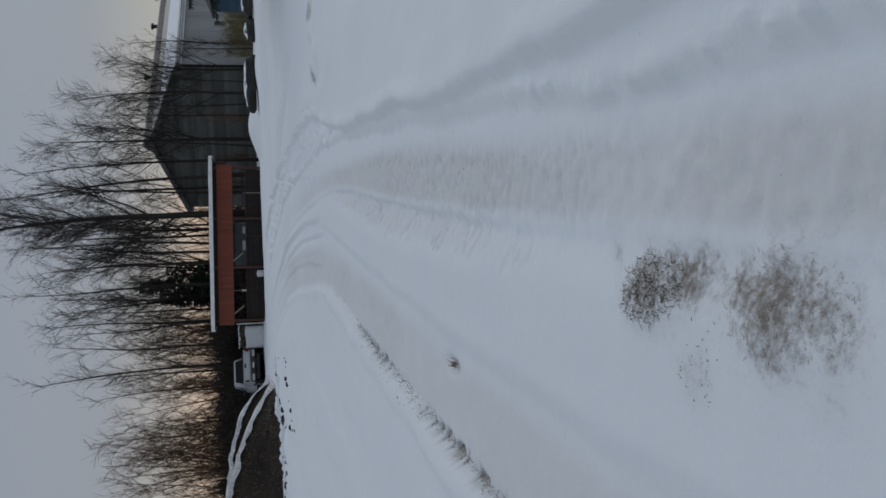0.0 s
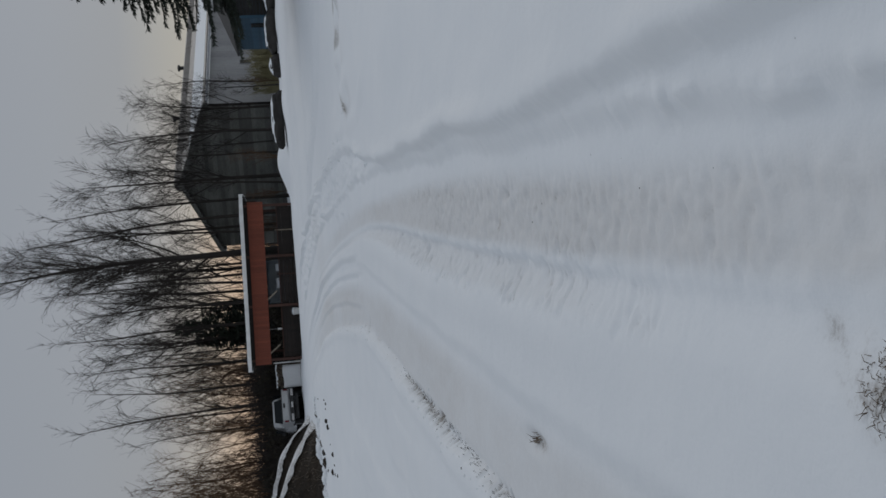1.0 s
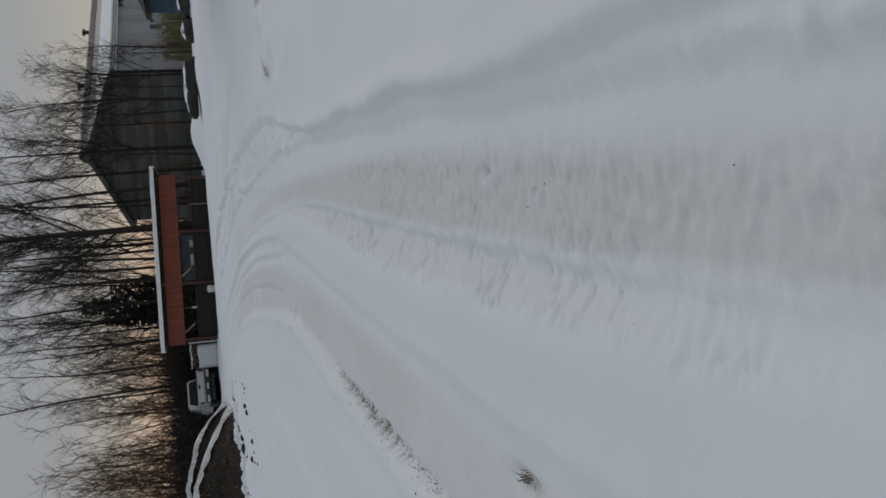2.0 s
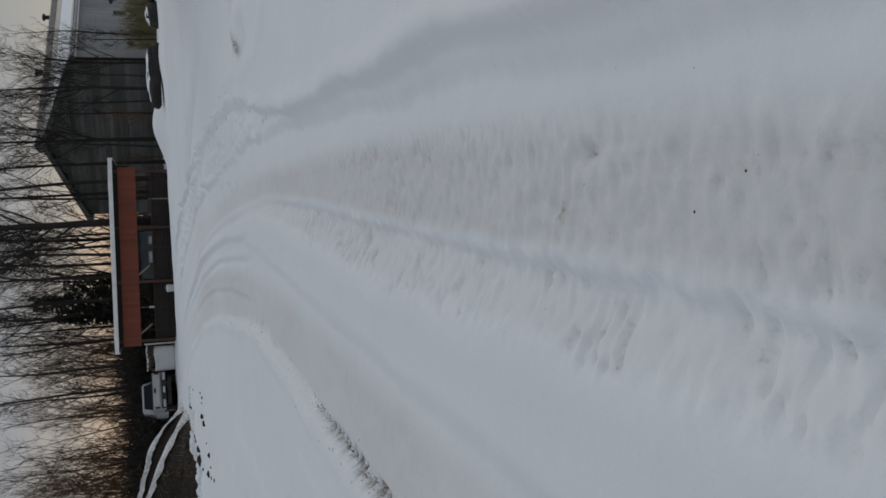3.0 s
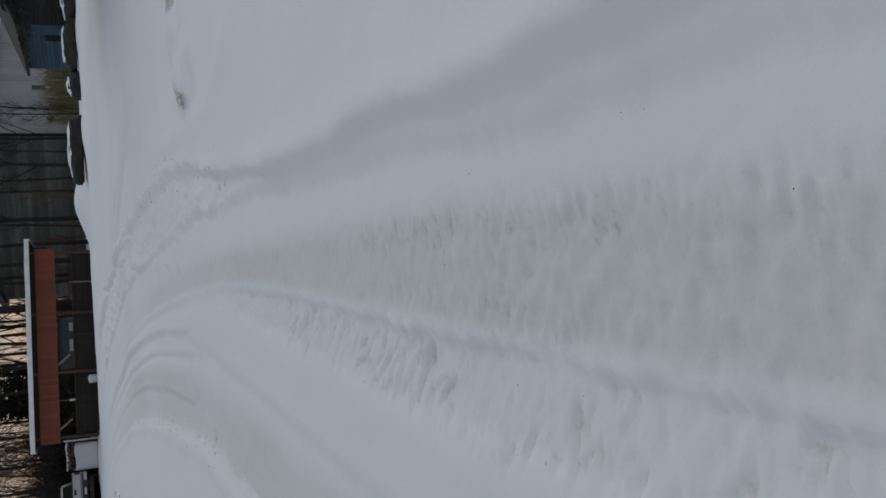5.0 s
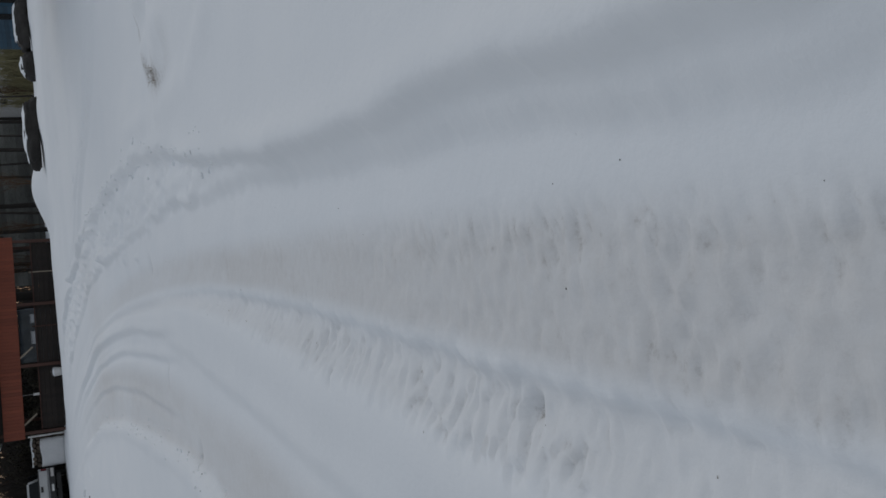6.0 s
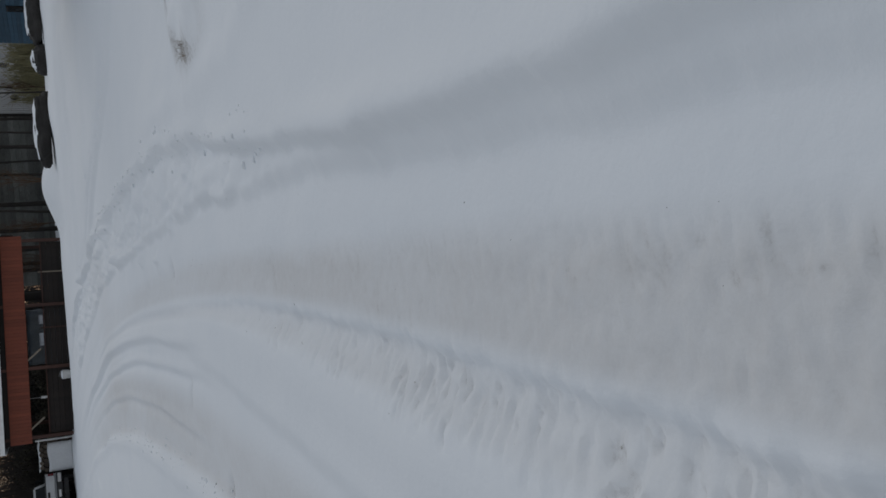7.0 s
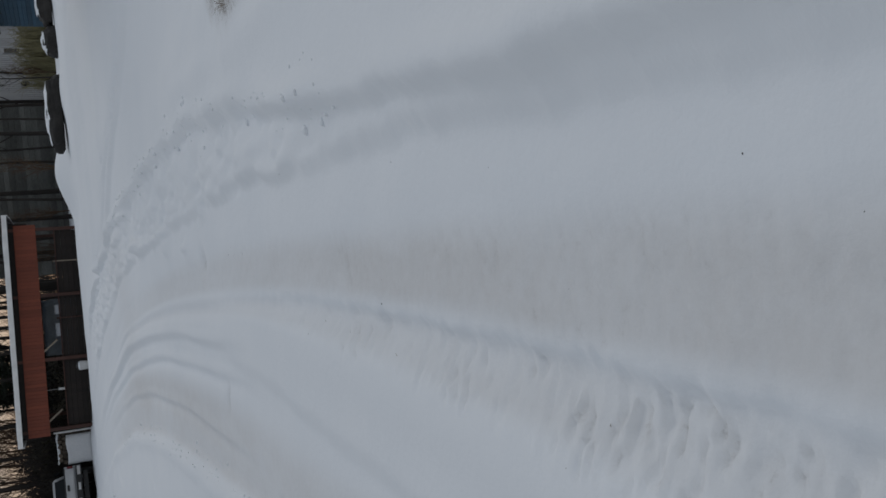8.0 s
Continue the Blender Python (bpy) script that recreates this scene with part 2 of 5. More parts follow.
def prism(outline, depth, axis="y"):
    """An outline of (a, b) pairs drawn out by depth: along y from x, z; along x from y, z."""
    bm = bmesh.new()
    put = (lambda a, b, d: (a, d, b)) if axis == "y" else (lambda a, b, d: (d, a, b))
    lo = [bm.verts.new(put(a, b, 0)) for a, b in outline]
    hi = [bm.verts.new(put(a, b, depth)) for a, b in outline]
    bm.faces.new(lo), bm.faces.new(hi[::-1])
    for k in range(len(lo)):
        j = (k + 1) % len(lo)
        bm.faces.new((lo[k], hi[k], hi[j], lo[j]))
    return bm


class Tubes:
    """Collects tapered tubes into one mesh."""

    def __init__(self):
        self.v, self.f = [], []

    def add(self, pts, radii, sides):
        first = len(self.v)
        for n, p in enumerate(pts):
            d = (pts[min(n + 1, len(pts) - 1)] - pts[max(n - 1, 0)]).normalized()
            a = d.orthogonal().normalized()
            b = d.cross(a)
            for s in range(sides):
                w = 2 * math.pi * s / sides
                self.v.append(tuple(p + radii[n] * (math.cos(w) * a + math.sin(w) * b)))
        for n in range(len(pts) - 1):
            for s in range(sides):
                q = (s + 1) % sides
                i, j = first + n * sides, first + (n + 1) * sides
                self.f.append((i + s, i + q, j + q, j + s))

    def mesh(self, name):
        me = bpy.data.meshes.new(name)
        me.from_pydata(self.v, [], self.f)
        me.update()
        return me


# ---- ground ----
def smooth01(a, lo, hi):
    u = np.clip((a - lo) / (hi - lo), 0, 1)
    return u * u * (3 - 2 * u)


def hash2(i, j, seed):
    v = np.sin(i * 127.1 + j * 311.7 + seed * 74.7) * 43758.5453
    return v - np.floor(v)


def vnoise(x, y, seed=0.0):
    """Smooth value noise between -1 and 1."""
    i, j = np.floor(x), np.floor(y)
    u, v = x - i, y - j
    u, v = u * u * u * (u * (u * 6 - 15) + 10), v * v * v * (v * (v * 6 - 15) + 10)
    a, b = hash2(i, j, seed), hash2(i + 1, j, seed)
    c, d = hash2(i, j + 1, seed), hash2(i + 1, j + 1, seed)
    return 2 * ((a * (1 - u) + b * u) * (1 - v) + (c * (1 - u) + d * u) * v) - 1


# the lane's lines, x by y
LINE_Y = (-30, 3, 4.5, 6, 8, 10, 12, 14, 16, 18, 20, 23, 26, 31, 38, 46, 54)
CUT_L = (-2.9, -1.5, -1.45, -1.38, -1.3, -1.22, -1.13, -1.0, -0.84, -0.78, -0.92, -1.13, -1.36, -2.0, -3.6, -6.1, -9.0)
RUT_L = (-2.3, -1.05, -1.02, -0.98, -0.9, -0.78, -0.65, -0.52, -0.42, -0.38, -0.38, -0.46, -0.6, -1.08, -2.7, -5.1, -8.0)
STEP_L = (-1.8, -0.6, -0.58, -0.53, -0.42, -0.28, -0.14, 0.02, 0.2, 0.36, 0.42, 0.36, 0.22, -0.25, -1.8, -4.1, -6.9)
CROWN = (-1.2, -0.05, -0.02, 0.05, 0.12, 0.2, 0.36, 0.57, 0.72, 0.78, 0.72, 0.62, 0.46, 0.0, -1.55, -3.85, -6.65)
LIP = (-0.95, 0.22, 0.27, 0.33, 0.44, 0.57, 0.72, 0.88, 0.96, 0.98, 0.95, 0.86, 0.69, 0.2, -1.4, -3.7, -6.5)
PACK_R = (-0.6, 0.58, 0.62, 0.72, 0.92, 1.06, 1.15, 1.21, 1.28, 1.33, 1.33, 1.25, 1.1, 0.65, -0.95, -3.3, -6.1)
FOOT_R = (-0.5, 0.7, 0.78, 0.98, 1.13, 1.3, 1.46, 1.61, 1.73, 1.8, 1.82, 1.76, 1.65, 1.3, -0.2, -2.4, -5.0)
BERM_R = (-0.2, 1.03, 1.07, 1.14, 1.3, 1.49, 1.61, 1.76, 2.1, 2.45, 2.64, 2.77, 2.68, 2.4, 1.3, -0.6, -3.0)


def lane(y, xs):
    k = np.interp(y, LINE_Y, xs)
    for d in (0.5, 1.0):
        k = k + np.interp(y - d, LINE_Y, xs) + np.interp(y + d, LINE_Y, xs)
    return k / 5


def bell(a, w):
    return np.exp(-((a / w) ** 2))


def trench(dx, half, edge):
    return smooth01(half - np.abs(dx), -edge, edge)


def between(x, lo, hi, edge):
    return smooth01(x - lo, -edge, edge) * (1 - smooth01(x - hi, -edge, edge))


def ground_z(x, y):
    """The height of the snow: a slope that rises towards the yard, wheel ruts, ploughed berms, soft drifts."""
    x, y = np.asarray(x, float), np.asarray(y, float)
    near = smooth01(y, -20, 0) * (1 - smooth01(y, 40, 52))
    h = 0.62 * smooth01(y, 20, 50) + 0.22 * smooth01(x, 3, 9) * smooth01(y, 32, 46) - 0.2 * smooth01(-x, 6, 10) * smooth01(y, 24, 38) * (1 - smooth01(y, 44, 52))
    h = h + 0.05 * vnoise(x / 7, y / 7, 3) * smooth01(np.abs(x), 1, 5)
    cl, st, cr, lip, pk, ft, br = (lane(y, k) for k in (CUT_L, STEP_L, CROWN, LIP, PACK_R, FOOT_R, BERM_R))
    wob = 0.035 * vnoise(y / 1.1, 0 * y + 2, 5) + 0.015 * vnoise(y / 0.27, 0 * y, 6)
    rag = 0.02 * vnoise(y / 0.12, x / 0.3, 7) + 0.012 * vnoise(y / 0.05, x / 0.2, 10)
    # the cut edge of the left rut, steep and ragged near the camera's start, and the bank above it
    left = cl - x + 0.6 * wob
    sharp = 1 - smooth01(y, 14, 19)
    h = h + near * (sharp * 0.075 * smooth01(left + 0.8 * rag, -0.05, 0.03) + (1 - sharp) * 0.07 * smooth01(left, -0.16, 0.1) + 0.035 * bell(left - 0.14, 0.12) * (1 + 0.4 * vnoise(y / 0.9, 0 * y, 16)))
    h = h - near * 0.014 * sharp * bell(left + 0.05, 0.05)
    # the step from the left rut up to the crown
    h = h + near * 0.055 * smooth01(x - st - 0.5 * wob, -0.13, 0.09)
    # the crown's trodden slope, the groove at its foot and the lip of the packed band
    slope = smooth01((x - cr) / np.maximum(lip - 0.06 - cr, 0.05), 0.0, 1.0)
    deep = (0.35 + 0.65 * smooth01(y, 5, 7.5)) * (1 - 0.75 * smooth01(y, 14, 19))
    h = h + near * (0.022 * bell(x - cr + 0.1, 0.16) * deep - (0.035 + 0.05 * deep) * slope)
    h = h + near * deep * (0.04 * smooth01(x - lip + rag + 0.3 * wob, -0.07, 0.0) - 0.012 * smooth01(x - lip, 0.02, 0.2))
    # soft rise from the packed band to the foot of the ploughed side
    h = h + near * 0.022 * smooth01(x - pk - wob, -0.06, 0.2)
    low, high = x - ft - wob, x - br - wob
    wide = smooth01(br - ft, 0.2, 0.5)
    h = h + near * (0.06 * smooth01(low + 0.5 * rag, -0.06, 0.08) + 0.085 * smooth01(high + 0.4 * rag, -0.1, 0.01) + 0.03 * bell(high - 0.04, 0.1) * (1 + 0.8 * vnoise(y / 0.7, 0 * y, 9)))
    # tumbled snow on the ploughed side where it widens, and broken pieces along its near foot
    rough = between(x, ft, br, 0.08)
    h = h + near * wide * rough * (0.045 * vnoise(x / 0.24, y / 0.55, 15) + 0.025 * vnoise(x / 0.1, y / 0.22, 14)) * smooth01(y, 13, 16)
    h = h + near * 0.025 * bell(low - 0.03, 0.06) * smooth01(vnoise(y / 0.08, x / 0.06, 60), 0.1, 0.6) * (1 - smooth01(y, 4.8, 6.2)) * smooth01(y, 1.5, 2.5)
    # clumps pushed to the right side where the lane bends
    for px, py, r, up in ((1.75, 26.6, 0.22, 0.1), (1.62, 23.2, 0.16, 0.09), (1.72, 24.6, 0.14, 0.08), (1.45, 21.4, 0.12, 0.06), (2.3, 28.4, 0.25, 0.12), (2.0, 30.6, 0.3, 0.1), (1.8, 20.0, 0.1, 0.05)):
        h = h + up * bell(np.hypot(x - px, (y - py) * 0.6), r) * (1 + 0.5 * vnoise(x / 0.1, y / 0.15, 61))
    # curved old tracks inside the bend
    for off, dip in ((-0.16, 0.03), (-0.5, 0.035), (-0.85, 0.04), (-1.45, 0.03)):
        line = lip + off + 0.05 * vnoise(y / 2.3, 0 * y + off * 9, 51)
        h = h + near * dip * (0.7 * bell(x - line - 0.1, 0.07) - bell(x - line, 0.08)) * smooth01(y, 17.5, 21) * (1 - smooth01(y, 36, 44))
    # drifts and old tracks in the field beside the lane
    h = h + 0.06 * smooth01(high, 0.3, 1.2) * vnoise(x / 1.3 + 3, y / 4, 11) + 0.07 * smooth01(left, 0.3, 1.5) * vnoise(x / 1.2, y / 3, 12)
    h = h + 0.025 * smooth01(left, 0.25, 0.9) * smooth01(vnoise(x / 0.7, y / 2.2, 17), -0.1, 0.1) * near
    ridge = np.interp(y, (11, 13, 15.5, 17.6, 19, 22), (3.6, 3.1, 2.62, 2.72, 2.9, 3.2))
    h = h + 0.035 * bell(x - ridge, 0.14) * smooth01(y, 13, 15.5) * (1 - smooth01(y, 19, 22)) * (1 + 0.4 * vnoise(x / 0.3, y / 0.4, 62))
    h = h + scuffed(x, y) * (0.07 + 0.07 * vnoise(x / 0.3, y / 0.35, 65))
    # wheel tracks that swing in from the field and cross before the shelter
    swing = np.interp(x, (2.0, 2.5, 3.35, 3.95, 4.55, 5.0, 5.6, 9.0), (33.2, 32.0, 30.0, 28.0, 26.0, 25.0, 24.2, 21.5))
    for y0, w, dip, x0 in ((swing, 0.32, 0.19, 1.5), (swing + 1.8, 0.32, 0.15, 1.5), (31.3 + 0.05 * x, 0.3, 0.14, 3.0), (36.9 + 0 * x, 0.5, 0.18, 0.5), (39.5 - 0.08 * x, 0.4, 0.14, 1.5)):
        d = y - y0 - 0.25 * vnoise(x / 1.6, 0 * x, 70.0)
        h = h + dip * (0.6 * bell(d + 1.5 * w, w) - bell(d, w)) * smooth01(x, x0, x0 + 1.5) * (1 - smooth01(x, 9, 14))
    # snow pushed up before the shelter
    h = h + 0.12 * bell(y - 49.5 + 0.05 * x, 2.2) * smooth01(x, -6, -3) * (1 - smooth01(x, 4, 6))
    h = h + 0.6 * bell(x - 5.4, 1.3) * bell(y - 46.5, 1.6)
    h = h + 0.07 * vnoise(x / 0.9, y / 0.9, 18) * smooth01(-x, 4, 6) * smooth01(y, 30, 36)
    h = h + 0.2 * bell(x + 7.6, 3.5) * bell(y - 55, 4)
    # bare tufts sit on small hummocks
    for tx, ty, r in ((0.05, 4.0, 0.2), (0.05, 3.2, 0.26)):
        h = h + 0.04 * bell(np.hypot(x - tx, y - ty), r) * (1 + 0.3 * vnoise(x / 0.06, y / 0.06, 19))
    # single dents
    for tx, ty, rx, ry in ((-0.06, 19.75, 0.15, 0.12), (-0.69, 17.6, 0.12, 0.12), (1.3, 20.4, 0.14, 0.15), (-0.72, 7.4, 0.06, 0.2), (0.78, 7.72, 0.03, 0.06), (0.5, 10.87, 0.05, 0.03)):
        h = h - 0.05 * bell(np.hypot((x - tx) / rx, (y - ty) / ry), 1.0)
    # lumps and grain underfoot
    fine = near * (1 - smooth01(y, 22, 34))
    trod = between(x, lip, pk, 0.08)
    h = h + fine * (0.008 * vnoise(x / 0.35, y / 0.5, 21) + 0.006 * vnoise(x / 0.1, y / 0.13, 22) * (0.25 + trod) * (1 - 0.6 * smooth01(y, 11, 14)) + (0.009 * dimples(x, y) + 0.006 * vnoise(x / 0.04, y / 0.035, 67)) * (0.1 + trod) * (1 - 0.85 * smooth01(y, 9.5, 13.5)))
    h = h + fine * 0.007 * between(x, cr, lip, 0.05) * vnoise(x / 0.045, y / 0.04, 66) * smooth01(y, 5, 7.5) * (1 - smooth01(y, 14, 16))
    return h - fine * (0.02 * pressed(x, y, cr, lip) + 0.006 * cleats(x, y, lip, pk) + 0.045 * notches(x, y, cl))


def scuffed(x, y):
    """A churned strip across the field beside the lane."""
    return bell(y - 17.3 - 0.35 * vnoise(x / 0.8, 0 * x, 48), 0.7) * smooth01(x, 2.7, 3.1) * (1 - smooth01(x, 5.5, 8))


def dimples(x, y):
    return vnoise(x / 0.05, y / 0.04, 23)


def pressed(x, y, cr, lip):
    """Ragged cross-wise dents of tread lugs down the crown's slope."""
    u = (x - cr) / np.maximum(lip - cr, 0.05)
    band = smooth01(u + 0.12 * vnoise(y / 0.15, 0 * y, 31), -0.08, 0.14) * (1 - smooth01(u + 0.15 * vnoise(y / 0.12, 0 * y, 32), 0.6, 1.0))
    strokes = 0.4 * smooth01(vnoise(y / 0.02, x / 0.05, 36), 0.2, 0.6) + smooth01(vnoise(y / 0.03 + 1.2 * vnoise(x / 0.06, y / 0.12, 30), x / 0.06, 33), 0.0, 0.5)
    return band * strokes * (0.45 + 0.55 * smooth01(vnoise(y / 0.4, x / 0.2, 34), -0.4, 0.4)) * (1 - smooth01(y, 15.5, 18)) * smooth01(y, 4.4, 6.2)


def cleats(x, y, lip, pk):
    """Rows of tread marks along both edges of the packed band, in broken stretches."""
    rows = 0.5 + 0.5 * np.sin(2 * np.pi * (y / 0.06 + 0.5 * vnoise(x / 0.05, y / 0.1, 24) + 0.6 * vnoise(y / 0.3, 0 * y, 28)))
    edge = trench(x - pk + 0.08, 0.09, 0.05) + 0.9 * trench(x - lip - 0.06, 0.07, 0.04)
    cross = smooth01(vnoise(y / 0.04, x / 0.1, 25), 0.2, 0.7) * between(x, lip, pk, 0.05)
    return (rows * edge * smooth01(vnoise(x / 0.5, y / 1.1, 26), -0.25, 0.4) + 0.25 * cross * smooth01(vnoise(x / 0.3, y / 0.8, 27), -0.2, 0.5)) * (1 - smooth01(y, 11.5, 14.5))


def notches(x, y, cl):
    """Teeth broken out of the left rut's cut edge."""
    d = x - cl - 0.02 - 0.02 * vnoise(y / 0.4, 0 * y, 43)
    return bell(d, 0.055) * smooth01(vnoise(y / 0.055, x / 0.12, 44), 0.0, 0.5) * smooth01(vnoise(y / 1.3, 0 * y, 45), -0.7, 0.0) * (1 - smooth01(y, 12.5, 15)) * smooth01(y, 4, 6)


def wear_and_shade(x, y):
    cl, st, cr, lip, pk, rl = (lane(y, k) for k in (CUT_L, STEP_L, CROWN, LIP, PACK_R, RUT_L))
    near = smooth01(y, -20, 0) * (1 - 0.55 * smooth01(y, 14, 20)) * (1 - smooth01(y, 22, 34))
    soft = 1 + 0.3 * vnoise(x / 0.5, y / 1.5, 41) + 0.15 * vnoise(x / 0.15, y / 0.3, 42)
    right = smooth01(x - lip, -0.02, 0.1) * (1 - smooth01(x - pk, -0.12, 0.1))
    packed = near * right * soft + (1 - smooth01(y, 28, 42)) * 0.7 * smooth01(x - cl, 0.0, 0.1) * (1 - smooth01(x - rl, 0.1, 0.45)) * soft
    # crown slope: trodden grey, with the hollow's shade painted into the same value
    packed = packed + 0.4 * near * smooth01((x - cr) / np.maximum(lip - cr, 0.05), 0.05, 0.35) * (1 - smooth01(x - lip, -0.08, 0.0)) * smooth01(y, 5, 8) * soft
    packed = np.clip(packed + 0.25 * bell(y - 30.5 - 0.5 * x, 2.0) * between(x, -1.0, 2.2, 0.5), 0, 1)
    # dirt on the cut edge; tread dents and dimples coloured darker for shade
    soil_shade = near * (0.65 * notches(x, y, cl) + 0.55 * bell(x - cl - 0.03, 0.03) * (1 - smooth01(y, 15, 18.5)) * smooth01(vnoise(y / 0.9, 0 * y, 47), -0.6, 0.3)
                   + 0.32 * smooth01(pressed(x, y, cr, lip), 0.45, 0.95) * smooth01(vnoise(x / 0.08, y / 0.06, 35), -0.3, 0.5) + 0.3 * cleats(x, y, lip, pk) * smooth01(vnoise(x / 0.04, y / 0.05, 29), -0.2, 0.5)
                   + right * (0.04 + 0.16 * smooth01(-dimples(x, y), 0.2, 0.7) * smooth01(vnoise(x / 0.4, y / 0.7, 46), -0.3, 0.5)))
    # grass beds, scuffs and single dents, each darker towards its centre
    for tx, ty, rx, ry, k in ((0.06, 3.96, 0.12, 0.24, 0.95), (0.04, 3.22, 0.15, 0.29, 0.95), (0.1, 3.68, 0.1, 0.12, 0.45), (-0.2, 3.65, 0.09, 0.1, 0.3), (0.17, 4.34, 0.04, 0.05, 0.5), (2.97, 17.0, 0.12, 0.3, 0.75), (-0.72, 7.4, 0.05, 0.2, 0.6),
                              (0.78, 7.72, 0.03, 0.05, 0.5), (0.59, 7.9, 0.05, 0.05, 0.45), (0.5, 10.87, 0.04, 0.03, 0.6), (1.3, 20.4, 0.12, 0.12, 0.4), (-0.06, 19.75, 0.12, 0.06, 0.5), (-0.69, 17.6, 0.1, 0.1, 0.5)):
        soil_shade = soil_shade + k * bell(np.hypot((x - tx) / rx, (y - ty) / ry) + 0.3 * vnoise(x / 0.09, y / 0.09, 63) + 0.15 * vnoise(x / 0.03, y / 0.03, 64), 1.0)
    streak = scuffed(x, y)
    soil_shade = soil_shade + 0.7 * smooth01(vnoise(x / 0.35, y / 0.45, 49), -0.1, 0.5) * streak
    return packed, np.clip(soil_shade, 0, 1)


def spaced(*runs):
    """Grid lines: runs of (to, step), grown geometrically where the step is negative."""
    out = [runs[0]]
    for to, step in runs[1:]:
        n = max(1, round((to - out[-1]) / step))
        out += list(np.linspace(out[-1], to, n + 1)[1:])
    return np.array(out)


far = [60, 80, 110, 160, 240, 400, 700, 1300, 2600]
gx = np.concatenate([-np.array(far[::-1]) , spaced(-45, (-14, 1.0), (-5, 0.2), (-1.7, 0.07), (-1.55, 0.04), (2.2, 0.025), (4, 0.06), (9, 0.11), (20, 0.6), (45, 1.5)), far])
gy = np.concatenate([[-2600, -900, -300, -120, -60], spaced(-35, (0, 1.5), (2.4, 0.2), (4.6, 0.03), (14.5, 0.0175), (19, 0.035), (28, 0.08), (42, 0.12), (56, 0.3), (90, 2.0)), [110, 140, 190, 260, 400, 700, 1300, 2600]])
GX, GY = np.meshgrid(gx, gy)
GZ = ground_z(GX, GY)
nx, ny = len(gx), len(gy)
ground_me = bpy.data.meshes.new("ground")
idx = np.arange(nx * ny).reshape(ny, nx)
quads = np.stack([idx[:-1, :-1], idx[:-1, 1:], idx[1:, 1:], idx[1:, :-1]], -1).reshape(-1, 4)
ground_me.vertices.add(nx * ny)
ground_me.vertices.foreach_set("co", np.stack([GX, GY, GZ], -1).ravel())
ground_me.loops.add(quads.size)
ground_me.loops.foreach_set("vertex_index", quads.ravel())
ground_me.polygons.add(len(quads))
ground_me.polygons.foreach_set("loop_start", np.arange(0, quads.size, 4))
ground_me.update(calc_edges=True)
PACKED, SOIL_SHADE = wear_and_shade(GX, GY)
for key, values in (("packed", PACKED), ("soil_shade", SOIL_SHADE)):
    ground_me.attributes.new(key, "FLOAT", "POINT").data.foreach_set("value", values.ravel())
ground = mesh_part("ground", ground_me, SNOW_GROUND, None, "snow-covered yard with packed wheel ruts and ploughed edges", True)
tagged(ground, category="ground", kind="structure")


def gz(x, y):
    """The height of the ground sheet at a place, between its grid lines."""
    i, j = min(max(int(np.searchsorted(gx, x)) - 1, 0), nx - 2), min(max(int(np.searchsorted(gy, y)) - 1, 0), ny - 2)
    u, v = (x - gx[i]) / (gx[i + 1] - gx[i]), (y - gy[j]) / (gy[j + 1] - gy[j])
    return float((GZ[j, i] * (1 - u) + GZ[j, i + 1] * u) * (1 - v) + (GZ[j + 1, i] * (1 - u) + GZ[j + 1, i + 1] * u) * v)


